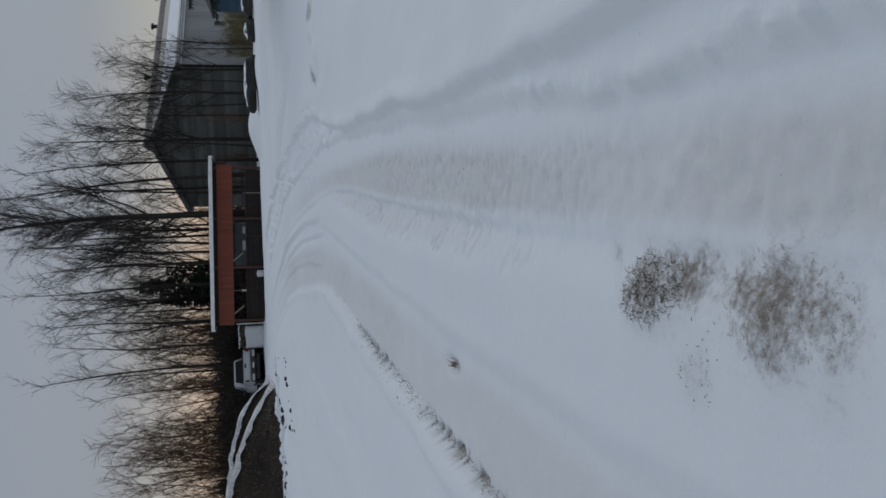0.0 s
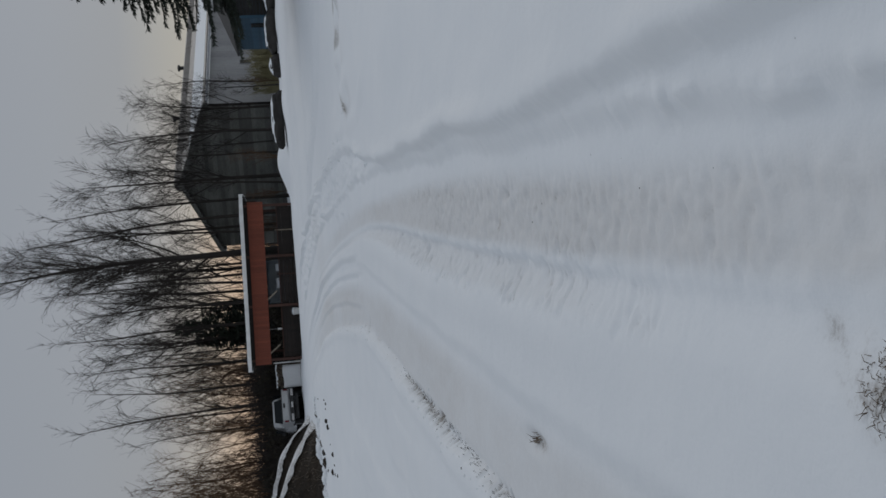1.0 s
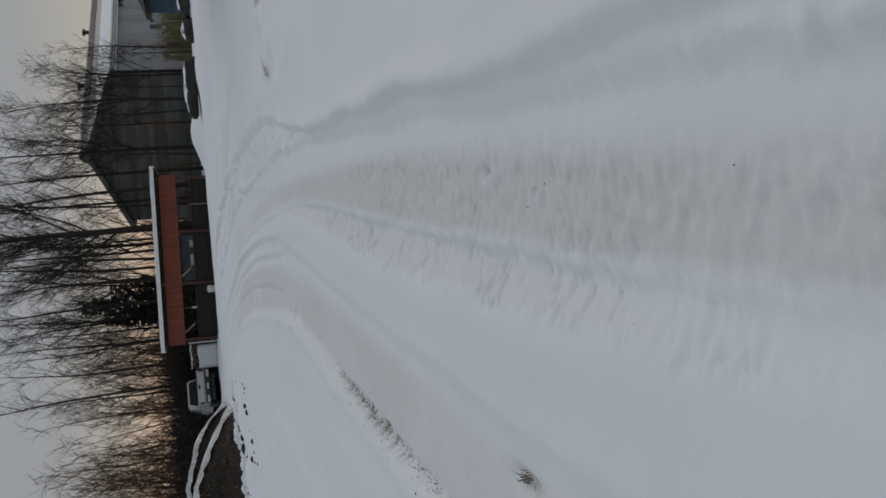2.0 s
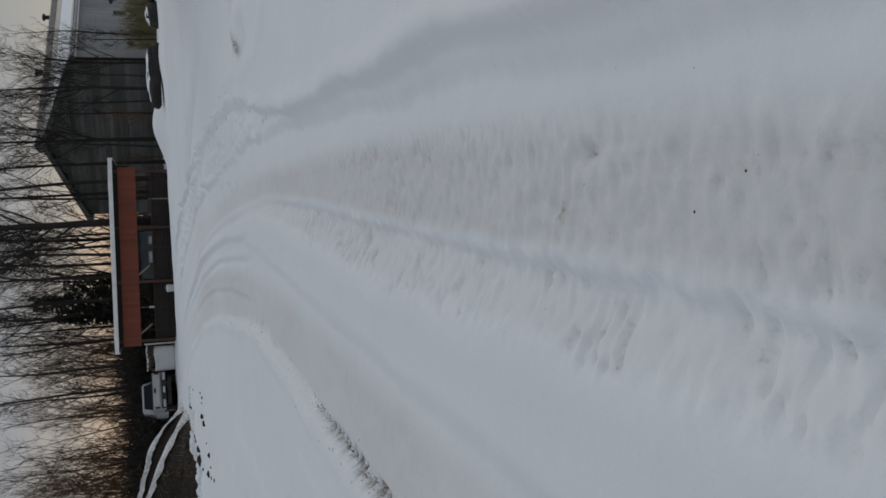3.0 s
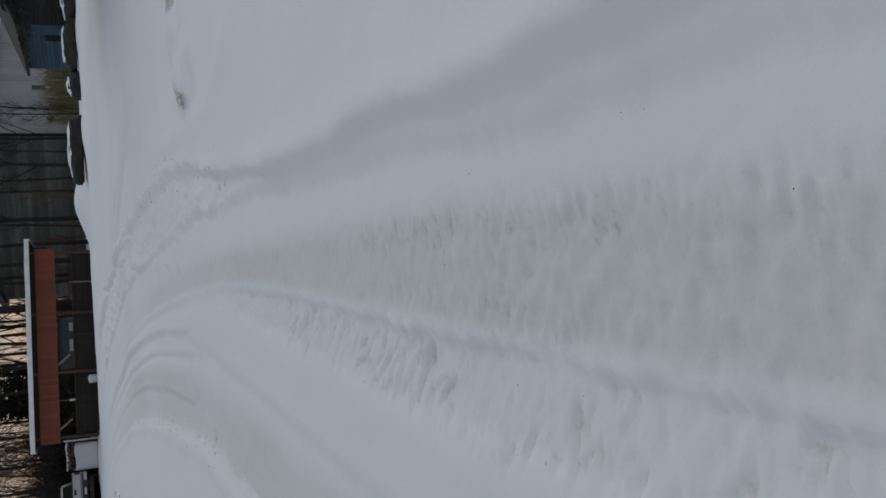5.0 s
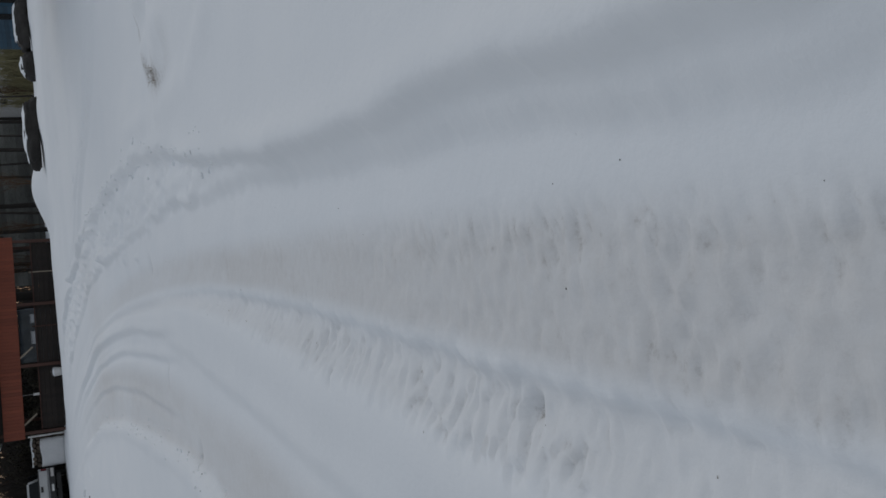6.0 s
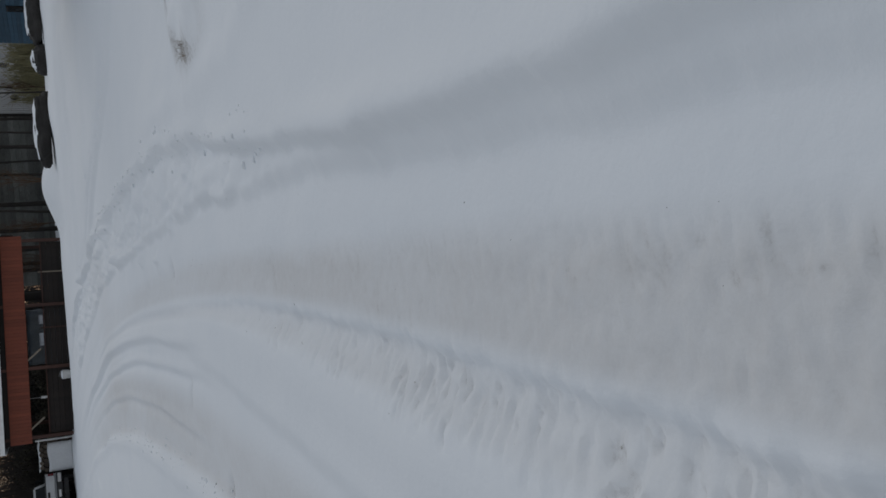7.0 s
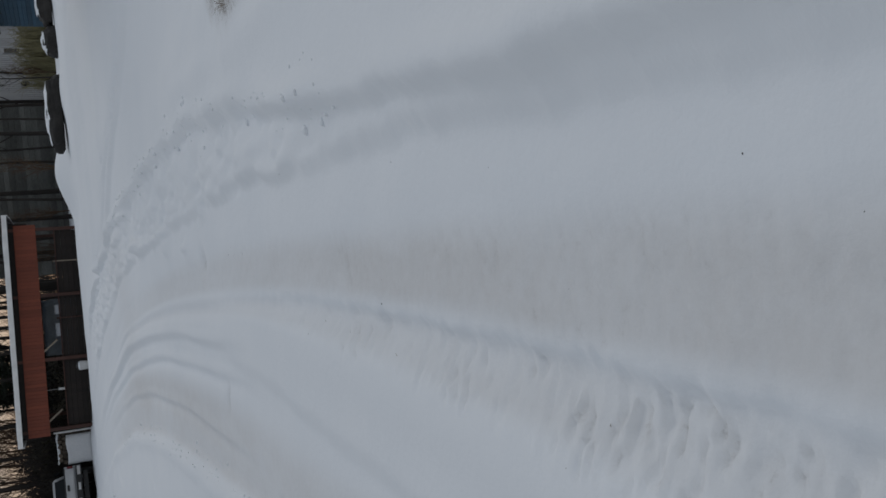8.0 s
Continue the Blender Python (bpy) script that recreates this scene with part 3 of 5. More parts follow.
# ---- long hall with a planked gable ----
def hall():
    """Local x runs along the gable to the far eave, y along the ridge; the near corner is the origin."""
    along = Vector((-0.768, 0.64, 0))
    m = Matrix.Translation((11.9, 65.0, 0.5)) @ Matrix(((along.x, 0.64, 0, 0), (along.y, 0.768, 0, 0), (0, 0, 1, 0), (0, 0, 0, 1)))
    ob = thing("industrial_hall", m, "long grey hall with dark planked gable and snowy roof", "building")
    wide, deep, eave, top = 12.5, 34.0, 5.55, 7.85
    # core that closes the building
    part("core_wall", prism([(0.12, 0), (wide - 0.12, 0), (wide - 0.12, eave), (wide / 2, top - 0.1), (0.12, eave)], deep - 0.3), GABLEWOOD, ob, "rough grey backing wall").location = (0, 0.15, 0)
    # horizontal planks on the gable
    rows, z = 0, 0.0
    gable = thing("gable_wall", Matrix.Identity(4), "", "")
    gable.parent = ob
    rnd = random.Random(4)
    while z < top - 0.25:
        hgt = 0.3
        z2 = min(z + hgt, top - 0.12)
        ins = 0.0 if z2 <= eave else (z2 - eave) / (top - eave) * wide / 2
        cuts = [ins, ins + (wide - 2 * ins) * rnd.uniform(0.3, 0.45), ins + (wide - 2 * ins) * rnd.uniform(0.6, 0.75), wide - ins]
        for a, b in zip(cuts, cuts[1:]):
            if b - a > 0.1:
                part("plank", boxed((a + 0.005, -0.03 - rnd.uniform(0, 0.025), z + 0.006), (b - 0.005, 0.16, z2 - 0.006), 0.008), GABLEWOOD, gable)
        z += hgt
    # upright metal sheets on the long side
    side = thing("side_wall", Matrix.Identity(4), "light grey ribbed metal side wall", "")
    side.parent = ob
    y = 0.0
    while y < deep:
        bm = boxed((-0.05, y + 0.004, 0), (0.12, y + 0.996, eave - 0.02), 0.01)
        for k in range(4):
            box(bm, (-0.075, y + 0.1 + 0.25 * k, 0.02), (-0.05, y + 0.16 + 0.25 * k, eave - 0.03), 0.006)
        part("metal_sheet", bm, SIDEMETAL, side)
        y += 1.0
    part("corner_board", boxed((-0.1, -0.09, 0), (0.1, -0.075, eave), 0.01), DARKWOOD, ob)
    # roof
    slope = math.atan2(top - eave, wide / 2)
    run = (wide / 2 + 0.45) / math.cos(slope)
    for flip in (0, 1):
        roof = part("roof_slope", boxed((-0.45 / math.cos(slope), -0.4, 0), (run - 0.45 / math.cos(slope), deep + 0.3, 0.1), 0.015), ROOFMETAL, ob, "brown-grey sheet metal roof slope")
        roof.matrix_basis = (Matrix.Translation((wide, 0, eave)) @ Matrix.Diagonal((-1, 1, 1, 1)) if flip else Matrix.Translation((0, 0, eave))) @ pose(0, 0, 0, 0, -math.degrees(slope), 0)
        bm = bmesh.new()
        bmesh.ops.create_grid(bm, x_segments=14, y_segments=60, size=0.5, matrix=Matrix.Translation((run * 0.27, deep / 2, 0.1)) @ Matrix.Diagonal((run * 0.54, deep + 0.3, 1, 1)))
        for v in bm.verts:
            edge = min(1, (run * 0.54 - v.co.x) / 0.5 + 0.05, v.co.x / 0.4 + 0.1)
            v.co.z += 0.05 * max(0, edge) * (1 + 0.25 * noise.noise(v.co * 0.6))
        snow = part("roof_snow", bm, SNOW, roof, "smooth snow lying on the roof", True)
        part("gutter", boxed((-0.62, -0.4, -0.14), (-0.46, deep + 0.3, 0.02), 0.03), TRIMMETAL, roof, "dull zinc gutter")
        part("eave_board", boxed((-0.45, -0.4, -0.26), (-0.3, deep + 0.3, -0.004), 0.01), WHITEPAINT, roof, "white eave board")
        part("barge_board", boxed((-0.45, -0.47, -0.2), (run - 0.47, -0.403, 0.12), 0.01), GABLEWOOD, roof, "weathered grey barge board")
    part("ridge_cap", prism([(wide / 2 - 0.6, top - 0.1), (wide / 2 - 0.5, top + 0.32), (wide / 2, top + 0.48), (wide / 2 + 0.5, top + 0.32), (wide / 2 + 0.6, top - 0.1), (wide / 2, top + 0.1)], deep + 0.8), ROOFMETAL, ob, "brown-grey metal ridge cap").location = (0, -0.45, 0)
    for y in (9.0, 17.7):
        vent = part("roof_vent", boxed((-0.13, -0.13, 0), (0.13, 0.13, 0.3), 0.03), BLACKPLASTIC, ob, "black roof vent")
        vent.location = (wide / 2, y, top + 0.46)
        part("vent_cap", boxed((-0.24, -0.24, 0.3), (0.24, 0.24, 0.52), 0.07), BLACKPLASTIC, vent)
    win = part("window", boxed((-0.11, 5.7, 2.15), (-0.078, 6.4, 3.1), 0.01), TRIMMETAL, ob, "small dark window in a metal frame")
    part("pane", boxed((-0.122, 5.76, 2.22), (-0.114, 6.34, 3.03)), GLASSDARK, win)
    bm = bmesh.new()
    bmesh.ops.create_uvsphere(bm, u_segments=16, v_segments=10, radius=0.24, matrix=Matrix.Translation((-0.2, 1.7, 1.95)) @ Matrix.Diagonal((0.6, 1, 1, 1)))
    lamp = part("wall_lamp", bm, BLACKPLASTIC, ob, "black round wall lamp", True)
    part("bracket", boxed((-0.2, 1.66, 1.9), (-0.07, 1.74, 2.0), 0.01), BLACKPLASTIC, lamp)
    return ob


hall()


# ---- open shelter with the red fascia ----
def shelter():
    base = 0.45
    m = Matrix.Translation((-0.45, 54.0, base)) @ pose(0, 0, 0, 0, 0.8, 0)
    ob = thing("open_shelter", m, "open wooden shelter with rust-red fascia and white roof edge", "shelter")
    w, d, top = 5.03, 5.5, 3.2
    roof = part("roof", boxed((-w, -0.55, top - 0.1), (w, d, top + 0.02), 0.01), DARKROOF_AND_SHADE, ob, "flat dark roof")
    bm = bmesh.new()
    bmesh.ops.create_grid(bm, x_segments=60, y_segments=16, size=0.5, matrix=Matrix.Translation((0, d / 2 - 0.28, top + 0.02)) @ Matrix.Diagonal((2 * w, d + 0.5, 1, 1)))
    for v in bm.verts:
        e = min(1, (w - abs(v.co.x)) / 0.25, (v.co.y + 0.53) / 0.2)
        v.co.z += 0.07 * max(0, e) * (1 + 0.4 * noise.noise(v.co))
    part("roof_snow", bm, SNOW, roof, "thin snow on the roof", True)
    part("edge_board", boxed((-w, -0.6, top - 0.15), (w, -0.553, top + 0.05), 0.008), WHITEPAINT, roof, "white painted roof edge board")
    for s in (-1, 1):
        part("edge_board", boxed((s * w - 0.025, -0.55, top - 0.2), (s * w + 0.025, d, top + 0.055), 0.008), WHITEPAINT, roof, "white painted roof edge board")
    fascia = thing("fascia", Matrix.Identity(4), "rust-red painted board fascia", "")
    fascia.parent = ob
    x = -4.75
    k = 0
    while x < 4.6:
        part("fascia_board", boxed((x + 0.003, 0, top - 1.24), (x + 0.153, 0.03 + 0.004 * (k % 2), top - 0.36), 0.004), REDBOARD, fascia)
        x, k = x + 0.156, k + 1
    part("backing_board", boxed((-4.73, 0.0365, top - 1.22), (4.58, 0.0385, top - 0.41)), DARKWOOD, fascia)
    for s in (-4.78, 4.66):
        part("side_fascia", boxed((s - 0.02, 0.04, top - 0.9), (s + 0.02, d, top - 0.16), 0.005), DARKWOOD, ob, "dark brown side board")
    # posts
    for x, depth in ((4.4, 0), (1.45, 0), (-1.4, 0), (-4.5, 0), (4.4, d - 0.3), (0.0, d - 0.3), (-4.5, d - 0.3)):
        part("post", boxed((x - 0.075, depth + 0.04, -0.4), (x + 0.075, depth + 0.19, top - 0.12), 0.012), BROWNPOST, ob, "red-brown square post")
    for x in (-4.5, -1.4):
        br = part("brace", boxed((-0.04, 0.07, 0), (0.04, 0.15, 1.2), 0.008), RAWWOOD, ob, "pale lumber brace")
        br.matrix_basis = Matrix.Translation((x + 0.85, 0, 1.4)) @ pose(0, 0, 0, 0, -40, 0)
    part("beam", boxed((-4.75, 0.045, top - 0.4), (4.62, 0.2, top - 0.12), 0.01), DARKWOOD, ob)
    for k in range(9):
        x = -4.4 + 1.1 * k
        part("rafter", boxed((x - 0.04, 0.2, top - 0.3), (x + 0.04, d - 0.02, top - 0.104), 0.006), DARKWOOD, ob)
    # low boarded front
    low = thing("low_wall", Matrix.Identity(4), "dark brown low boarded wall", "")
    low.parent = ob
    for k in range(7):
        z = -0.35 + 0.22 * k
        part("wall_board", boxed((-4.4, 0.2, z + 0.004), (4.32, 0.23 + 0.006 * (k % 2), z + 0.216), 0.006), DARKWOOD, low)
    part("rail", boxed((-4.4, 0.12, 1.195), (4.32, 0.26, 1.245), 0.01), BROWNPOST, low)
    for x in (2.95, 0.4):
        part("batten", boxed((x - 0.03, 0.15, 0.1), (x + 0.03, 0.195, 1.36), 0.006), RAWWOOD if x > 2 else BROWNPOST, low, "thin upright batten")
    # back boards with gaps that let the hall show through
    back = thing("back_wall", Matrix.Identity(4), "gapped dark back boarding", "")
    back.parent = ob
    for k in range(5):
        z = -0.35 + 0.25 * k
        part("wall_board", boxed((-4.5, d - 0.14, z + 0.005), (4.4, d - 0.11, z + 0.245), 0.006), DARKWOOD, back)
    return ob


shelter()


def covered_stack():
    """A load under a slate-blue sheet, behind the low wall."""
    ob = thing("covered_load", Matrix.Translation((-0.5, 56.3, 0.4)), "stacked load under a slate-blue tarpaulin", "tarpaulin")
    bm = boxed((-1.25, -0.7, 0), (1.25, 0.9, 2.0))
    bmesh.ops.subdivide_edges(bm, edges=bm.edges, cuts=9, use_grid_fill=True)
    for v in bm.verts:
        v.co += Vector((0.06, 0.06, 0.08)) * noise.noise(v.co * 1.7) + Vector((0.03, 0.03, 0)) * math.sin(v.co.x * 9 + v.co.y * 7)
    part("sheet", bm, TARP, ob, "", True)
    bm = boxed((-1.0, -0.6, -0.1), (1.0, 0.8, 0.05), 0.02)
    part("pallet", bm, RAWWOOD, ob, "wooden pallet")
    return ob


covered_stack()


def carton(x, y, z, w, h):
    ob = thing("storage_box", Matrix.Translation((x, y, z)), "small dull grey box standing on the shelter rail", "box", "boxes on the shelter rail")
    part("body", boxed((-w / 2, -0.1, 0), (w / 2, 0.12, h), 0.012), TRIMMETAL, ob)
    part("lid", boxed((-w / 2 - 0.01, -0.11, h), (w / 2 + 0.01, 0.13, h + 0.03), 0.008), TRIMMETAL, ob)


carton(0.35, 54.19, 1.69, 0.42, 0.16)
carton(-0.55, 54.19, 1.70, 0.6, 0.16)


def bucket(x, y, z):
    ob = thing("bucket", Matrix.Translation((x, y, z)), "white plastic bucket with snow on top", "bucket")
    bm = bmesh.new()
    bmesh.ops.create_cone(bm, cap_ends=True, segments=20, radius1=0.17, radius2=0.21, depth=0.42, matrix=Matrix.Translation((0, 0, 0.21)))
    part("body", bm, WHITEPAINT, ob, "", True)
    bm = bmesh.new()
    bmesh.ops.create_uvsphere(bm, u_segments=16, v_segments=8, radius=0.2, matrix=Matrix.Translation((0, 0, 0.42)) @ Matrix.Diagonal((1, 1, 0.4, 1)))
    part("snow_cap", bm, SNOW, ob, "", True)
    t = Tubes()
    t.add([Vector((0.2 * math.cos(a), 0.02, 0.4 + 0.16 * math.sin(a))) for a in np.linspace(0, math.pi, 9)], [0.006] * 9, 4)
    mesh_part("handle", t.mesh("handle"), STEEL, ob, "wire handle")


bucket(-2.2, 53.4, gz(-2.2, 53.4) - 0.02)


def work_lamp(x, y, z):
    ob = thing("wall_lantern", Matrix.Translation((x, y, z)), "small white lantern hanging under the shelter", "lantern")
    part("cap", boxed((-0.07, -0.07, 0.26), (0.07, 0.07, 0.3), 0.02), WHITEPAINT, ob)
    part("body", boxed((-0.055, -0.055, 0), (0.055, 0.055, 0.26), 0.02), WHITEPAINT, ob)
    part("hook", boxed((-0.01, -0.01, 0.3), (0.01, 0.01, 1.42), 0.004), STEEL, ob)


work_lamp(-3.2, 54.4, 1.7)


def white_board():
    """A white sheeted frame standing beside the shelter."""
    ob = thing("sheeted_frame", Matrix.Translation((-6.05, 55.0, gz(-6.05, 55))), "white sheet on a frame beside the shelter", "sheet")
    bm = boxed((-0.66, -0.02, 0.0), (0.66, 0.02, 1.05))
    bmesh.ops.subdivide_edges(bm, edges=[e for e in bm.edges if e.calc_length() > 0.5], cuts=8, use_grid_fill=True)
    for v in bm.verts:
        v.co.y += 0.03 * math.sin(v.co.x * 6 + v.co.z * 3)
        v.co.z += 0.03 * math.sin(v.co.x * 5) * v.co.z
    part("sheet", bm, WHITESHEET, ob, "", True)
    for x in (-0.62, 0.62):
        part("upright", boxed((x - 0.03, 0.06, -0.1), (x + 0.03, 0.12, 1.02), 0.006), RAWWOOD, ob)
    part("pole", boxed((0.78, -0.05, -0.1), (0.86, 0.03, 1.55), 0.02), WHITEPAINT, ob, "white painted pole")


white_board()


def log_pile():
    """Split logs in rows, seen end on."""
    ob = thing("firewood_pile", Matrix.Translation((-6.1, 56.4, gz(-6.1, 56.4))), "stacked firewood under a little snow", "firewood")
    rnd = random.Random(9)
    bm = bmesh.new()
    bmesh.ops.create_cone(bm, cap_ends=True, segments=7, radius1=0.11, radius2=0.1, depth=0.8, matrix=pose(0, 0, 0, 90))
    log_me = bpy.data.meshes.new("log")
    bm.to_mesh(log_me)
    bm.free()
    log_me.materials.append(LOGWOOD)
    for r in range(8):
        for c in range(7):
            o = new("log", log_me)
            o.parent = ob
            o.matrix_basis = pose(-0.66 + 0.21 * c + 0.1 * (r % 2) + rnd.uniform(-0.02, 0.02), rnd.uniform(-0.06, 0.06), 0.1 + 0.19 * r, 0, rnd.uniform(0, 360), 0)
    bm = bmesh.new()
    bmesh.ops.create_grid(bm, x_segments=12, y_segments=6, size=0.5, matrix=Matrix.Translation((0, 0, 1.52)) @ Matrix.Diagonal((1.5, 0.8, 1, 1)))
    for v in bm.verts:
        v.co.z += 0.08 * noise.noise(v.co * 3) + 0.03
    g = bmesh.ops.extrude_face_region(bm, geom=bm.faces[:])
    bmesh.ops.translate(bm, vec=(0, 0, -0.06), verts=[v for v in g["geom"] if isinstance(v, bmesh.types.BMVert)])
    part("snow_cap", bm, SNOW, ob, "patchy snow on the pile", True)


log_pile()


# ---- blue shed ----
def blue_shed():
    ob = thing("blue_shed", Matrix.Translation((12.6, 46.0, 0.55)), "small blue boarded shed with dark felt roof", "shed")
    w, d, eave, top = 5.2, 6.4, 2.5, 3.5
    part("core_wall", prism([(0.06, 0), (w - 0.06, 0), (w - 0.06, eave), (w / 2, top - 0.05), (0.06, eave)], d - 0.12), BLUEBOARD, ob).location = (0, 0.06, 0)
    # front boards take the roof's black to stand in for shade
    front = thing("front_wall", Matrix.Identity(4), "front boarding coloured black for the shade on it", "")
    front.parent = ob
    rnd = random.Random(2)
    z = 0.0
    while z < top - 0.15:
        ins = max(0.0, (z + 0.16 - eave) / (top - eave) * w / 2)
        if w - 2 * ins > 0.2:
            part("board", boxed((ins, -0.02 - rnd.uniform(0, 0.008), z + 0.004), (w - ins, 0.07, z + 0.156), 0.006), DARKROOF_AND_SHADE, front)
        z += 0.16
    side = thing("side_wall", Matrix.Identity(4), "", "")
    side.parent = ob
    for k in range(15):
        part("board", boxed((-0.02, 0.08, 0.16 * k + 0.004), (0.07, d, 0.16 * k + 0.156), 0.006), BLUEBOARD, side)
    part("corner_board", boxed((-0.04, -0.045, 0), (0.09, -0.03, eave), 0.006), BLUEBOARD, ob)
    slope = math.atan2(top - eave, w / 2)
    run = (w / 2 + 0.3) / math.cos(slope)
    for flip in (0, 1):
        r = part("roof_slope", boxed((-0.3, -0.4, 0), (run - 0.3, d + 0.3, 0.14), 0.02), DARKROOF_AND_SHADE, ob, "black felt roof slope")
        r.matrix_basis = (Matrix.Translation((w, 0, eave)) @ Matrix.Diagonal((-1, 1, 1, 1)) if flip else Matrix.Translation((0, 0, eave))) @ pose(0, 0, 0, 0, -math.degrees(slope), 0)
    win = part("window", boxed((-0.06, 1.0, 0.85), (-0.03, 1.7, 1.6), 0.01), DARKWOOD, ob, "small dark window")
    part("pane", boxed((-0.075, 1.07, 0.92), (-0.066, 1.63, 1.53)), GLASSDARK, win)
    part("door", boxed((2.5, -0.06, 0), (3.4, -0.032, 1.95), 0.012), DARKWOOD, ob, "dark plank door")


blue_shed()


# ---- pickup truck ----
def pickup():
    """Local y is ahead, x to the right, the ground at z = 0."""
    ob = thing("pickup_truck", Matrix.Translation((-7.65, 54.3, gz(-7.65, 54.3))) @ pose(0, 0, 0, 0, 0, 19), "silver-white pickup truck seen parked in snow", "pickup truck")
    W = 0.97
    bed = bmesh.new()
    box(bed, (-W, 0.06, 0.62), (-W + 0.08, 2.0, 1.28), 0.03)
    box(bed, (W - 0.08, 0.06, 0.62), (W, 2.0, 1.28), 0.03)
    box(bed, (-W + 0.08, 0.1, 0.6), (W - 0.08, 2.0, 0.72), 0.01)
    box(bed, (-W + 0.08, 1.94, 0.72), (W - 0.08, 2.0, 1.27), 0.01)
    part("cargo_bed", bed, CARPAINT, ob)
    gate = part("tailgate", boxed((-W + 0.1, 0.0, 0.86), (W - 0.1, 0.07, 1.29), 0.025), CARPAINT, ob)
    part("gate_recess", boxed((-0.62, -0.008, 0.92), (0.62, 0.004, 1.09), 0.004), CARPAINT, gate)
    part("gate_handle", boxed((-0.13, -0.028, 1.1), (0.13, 0.004, 1.2), 0.012), BLACKPLASTIC, gate, "black tailgate handle")
    part("top_moulding", boxed((-W + 0.1, -0.012, 1.255), (W - 0.1, 0.06, 1.31), 0.01), BLACKPLASTIC, gate)
    for s in (-1, 1):
        part("tail_lamp", boxed((s * (W - 0.06) - 0.05, -0.02, 0.92), (s * (W - 0.06) + 0.05, 0.1, 1.16), 0.02), REDLENS, ob, "red tail lamp")
    bump = part("rear_bumper", boxed((-W, -0.16, 0.56), (W, 0.02, 0.82), 0.035), BLACKPLASTIC, ob, "black rear bumper")
    for s in (-1, 1):
        part("bumper_end", boxed((s * 0.72 - 0.2, -0.175, 0.61), (s * 0.72 + 0.2, -0.155, 0.75), 0.012), STEEL, bump, "scuffed steel bumper end")
    part("number_plate", boxed((-0.16, -0.172, 0.63), (0.16, -0.162, 0.73), 0.004), WHITEPAINT, bump, "blank white number plate")
    part("hitch", boxed((-0.06, -0.28, 0.42), (0.06, 0.1, 0.5), 0.015), BLACKPLASTIC, ob)
    # cab: lower body, then the glasshouse that leans in
    part("cab_body", boxed((-W, 2.03, 0.5), (W, 4.0, 1.2), 0.06), CARPAINT, ob)
    bm = boxed((-W + 0.03, 2.06, 1.18), (W - 0.03, 3.95, 1.86))
    for v in bm.verts:
        if v.co.z > 1.5:
            v.co.x *= 0.8
            v.co.y = v.co.y + (0.16 if v.co.y < 3 else -0.6)
    bmesh.ops.bevel(bm, geom=bm.edges[:], offset=0.06, segments=2, affect="EDGES")
    cab = part("cab_roof", bm, CARPAINT, ob, "", True)
    bm = prism([(-0.74, 1.27), (0.74, 1.27), (0.63, 1.72), (-0.63, 1.72)], 0.03)
    rear = part("rear_window", bm, GLASSDARK, cab, "dark rear window")
    rear.matrix_basis = Matrix.Translation((0, 2.02, 0.0)) @ Matrix(((1, 0, 0, 0), (0, 1, 0.24, -0.285), (0, 0, 1, 0), (0, 0, 0, 1)))
    for s in (-1, 1):
        bm = prism([(2.35, 1.26), (3.7, 1.26), (3.2, 1.72), (2.42, 1.72)], 0.02, "x")
        sw = part("side_window", bm, GLASSDARK, cab, "dark side window")
        sw.matrix_basis = Matrix.Translation((s * 0.955 - 0.01, 0, 0)) @ Matrix(((1, 0, -s * 0.27, s * 0.27 * 1.24), (0, 1, 0, 0), (0, 0, 1, 0), (0, 0, 0, 1)))
        mir = part("side_mirror", boxed((s * 1.1 - 0.1, 3.5, 1.2), (s * 1.1 + 0.1, 3.58, 1.4), 0.03), BLACKPLASTIC, ob, "black side mirror")
        part("door_handle", boxed((s * (W + 0.012) - 0.012, 2.5, 1.05), (s * (W + 0.012) + 0.012, 2.68, 1.09), 0.008), BLACKPLASTIC, ob)
    part("bonnet", boxed((-W + 0.02, 4.0, 0.5), (W - 0.02, 5.2, 1.12), 0.09), CARPAINT, ob)
    part("chassis", boxed((-0.7, 0.1, 0.3), (0.7, 5.0, 0.52), 0.02), BLACKPLASTIC, ob)
    for x in (-0.82, 0.82):
        for y in (1.1, 4.35):
            bm = bmesh.new()
            bmesh.ops.create_cone(bm, cap_ends=True, segments=28, radius1=0.37, radius2=0.37, depth=0.25, matrix=pose(0, 0, 0, 0, 90))
            bmesh.ops.bevel(bm, geom=[e for e in bm.edges if abs(e.verts[0].co.x - e.verts[1].co.x) < 1e-4], offset=0.04, segments=2, affect="EDGES")
            tyre = part("wheel", bm, RUBBER, ob, "black winter tyre", True)
            tyre.location = (x, y, 0.37)
            bm = bmesh.new()
            bmesh.ops.create_cone(bm, cap_ends=True, segments=20, radius1=0.21, radius2=0.19, depth=0.262, matrix=pose(0, 0, 0, 0, 90))
            part("rim", bm, STEEL, tyre, "grey steel rim")
            part("wheel_arch", boxed((x - 0.16, y - 0.46, 0.5), (x + 0.155, y + 0.46, 0.8), 0.12), BLACKPLASTIC, ob)
    return ob


pickup()


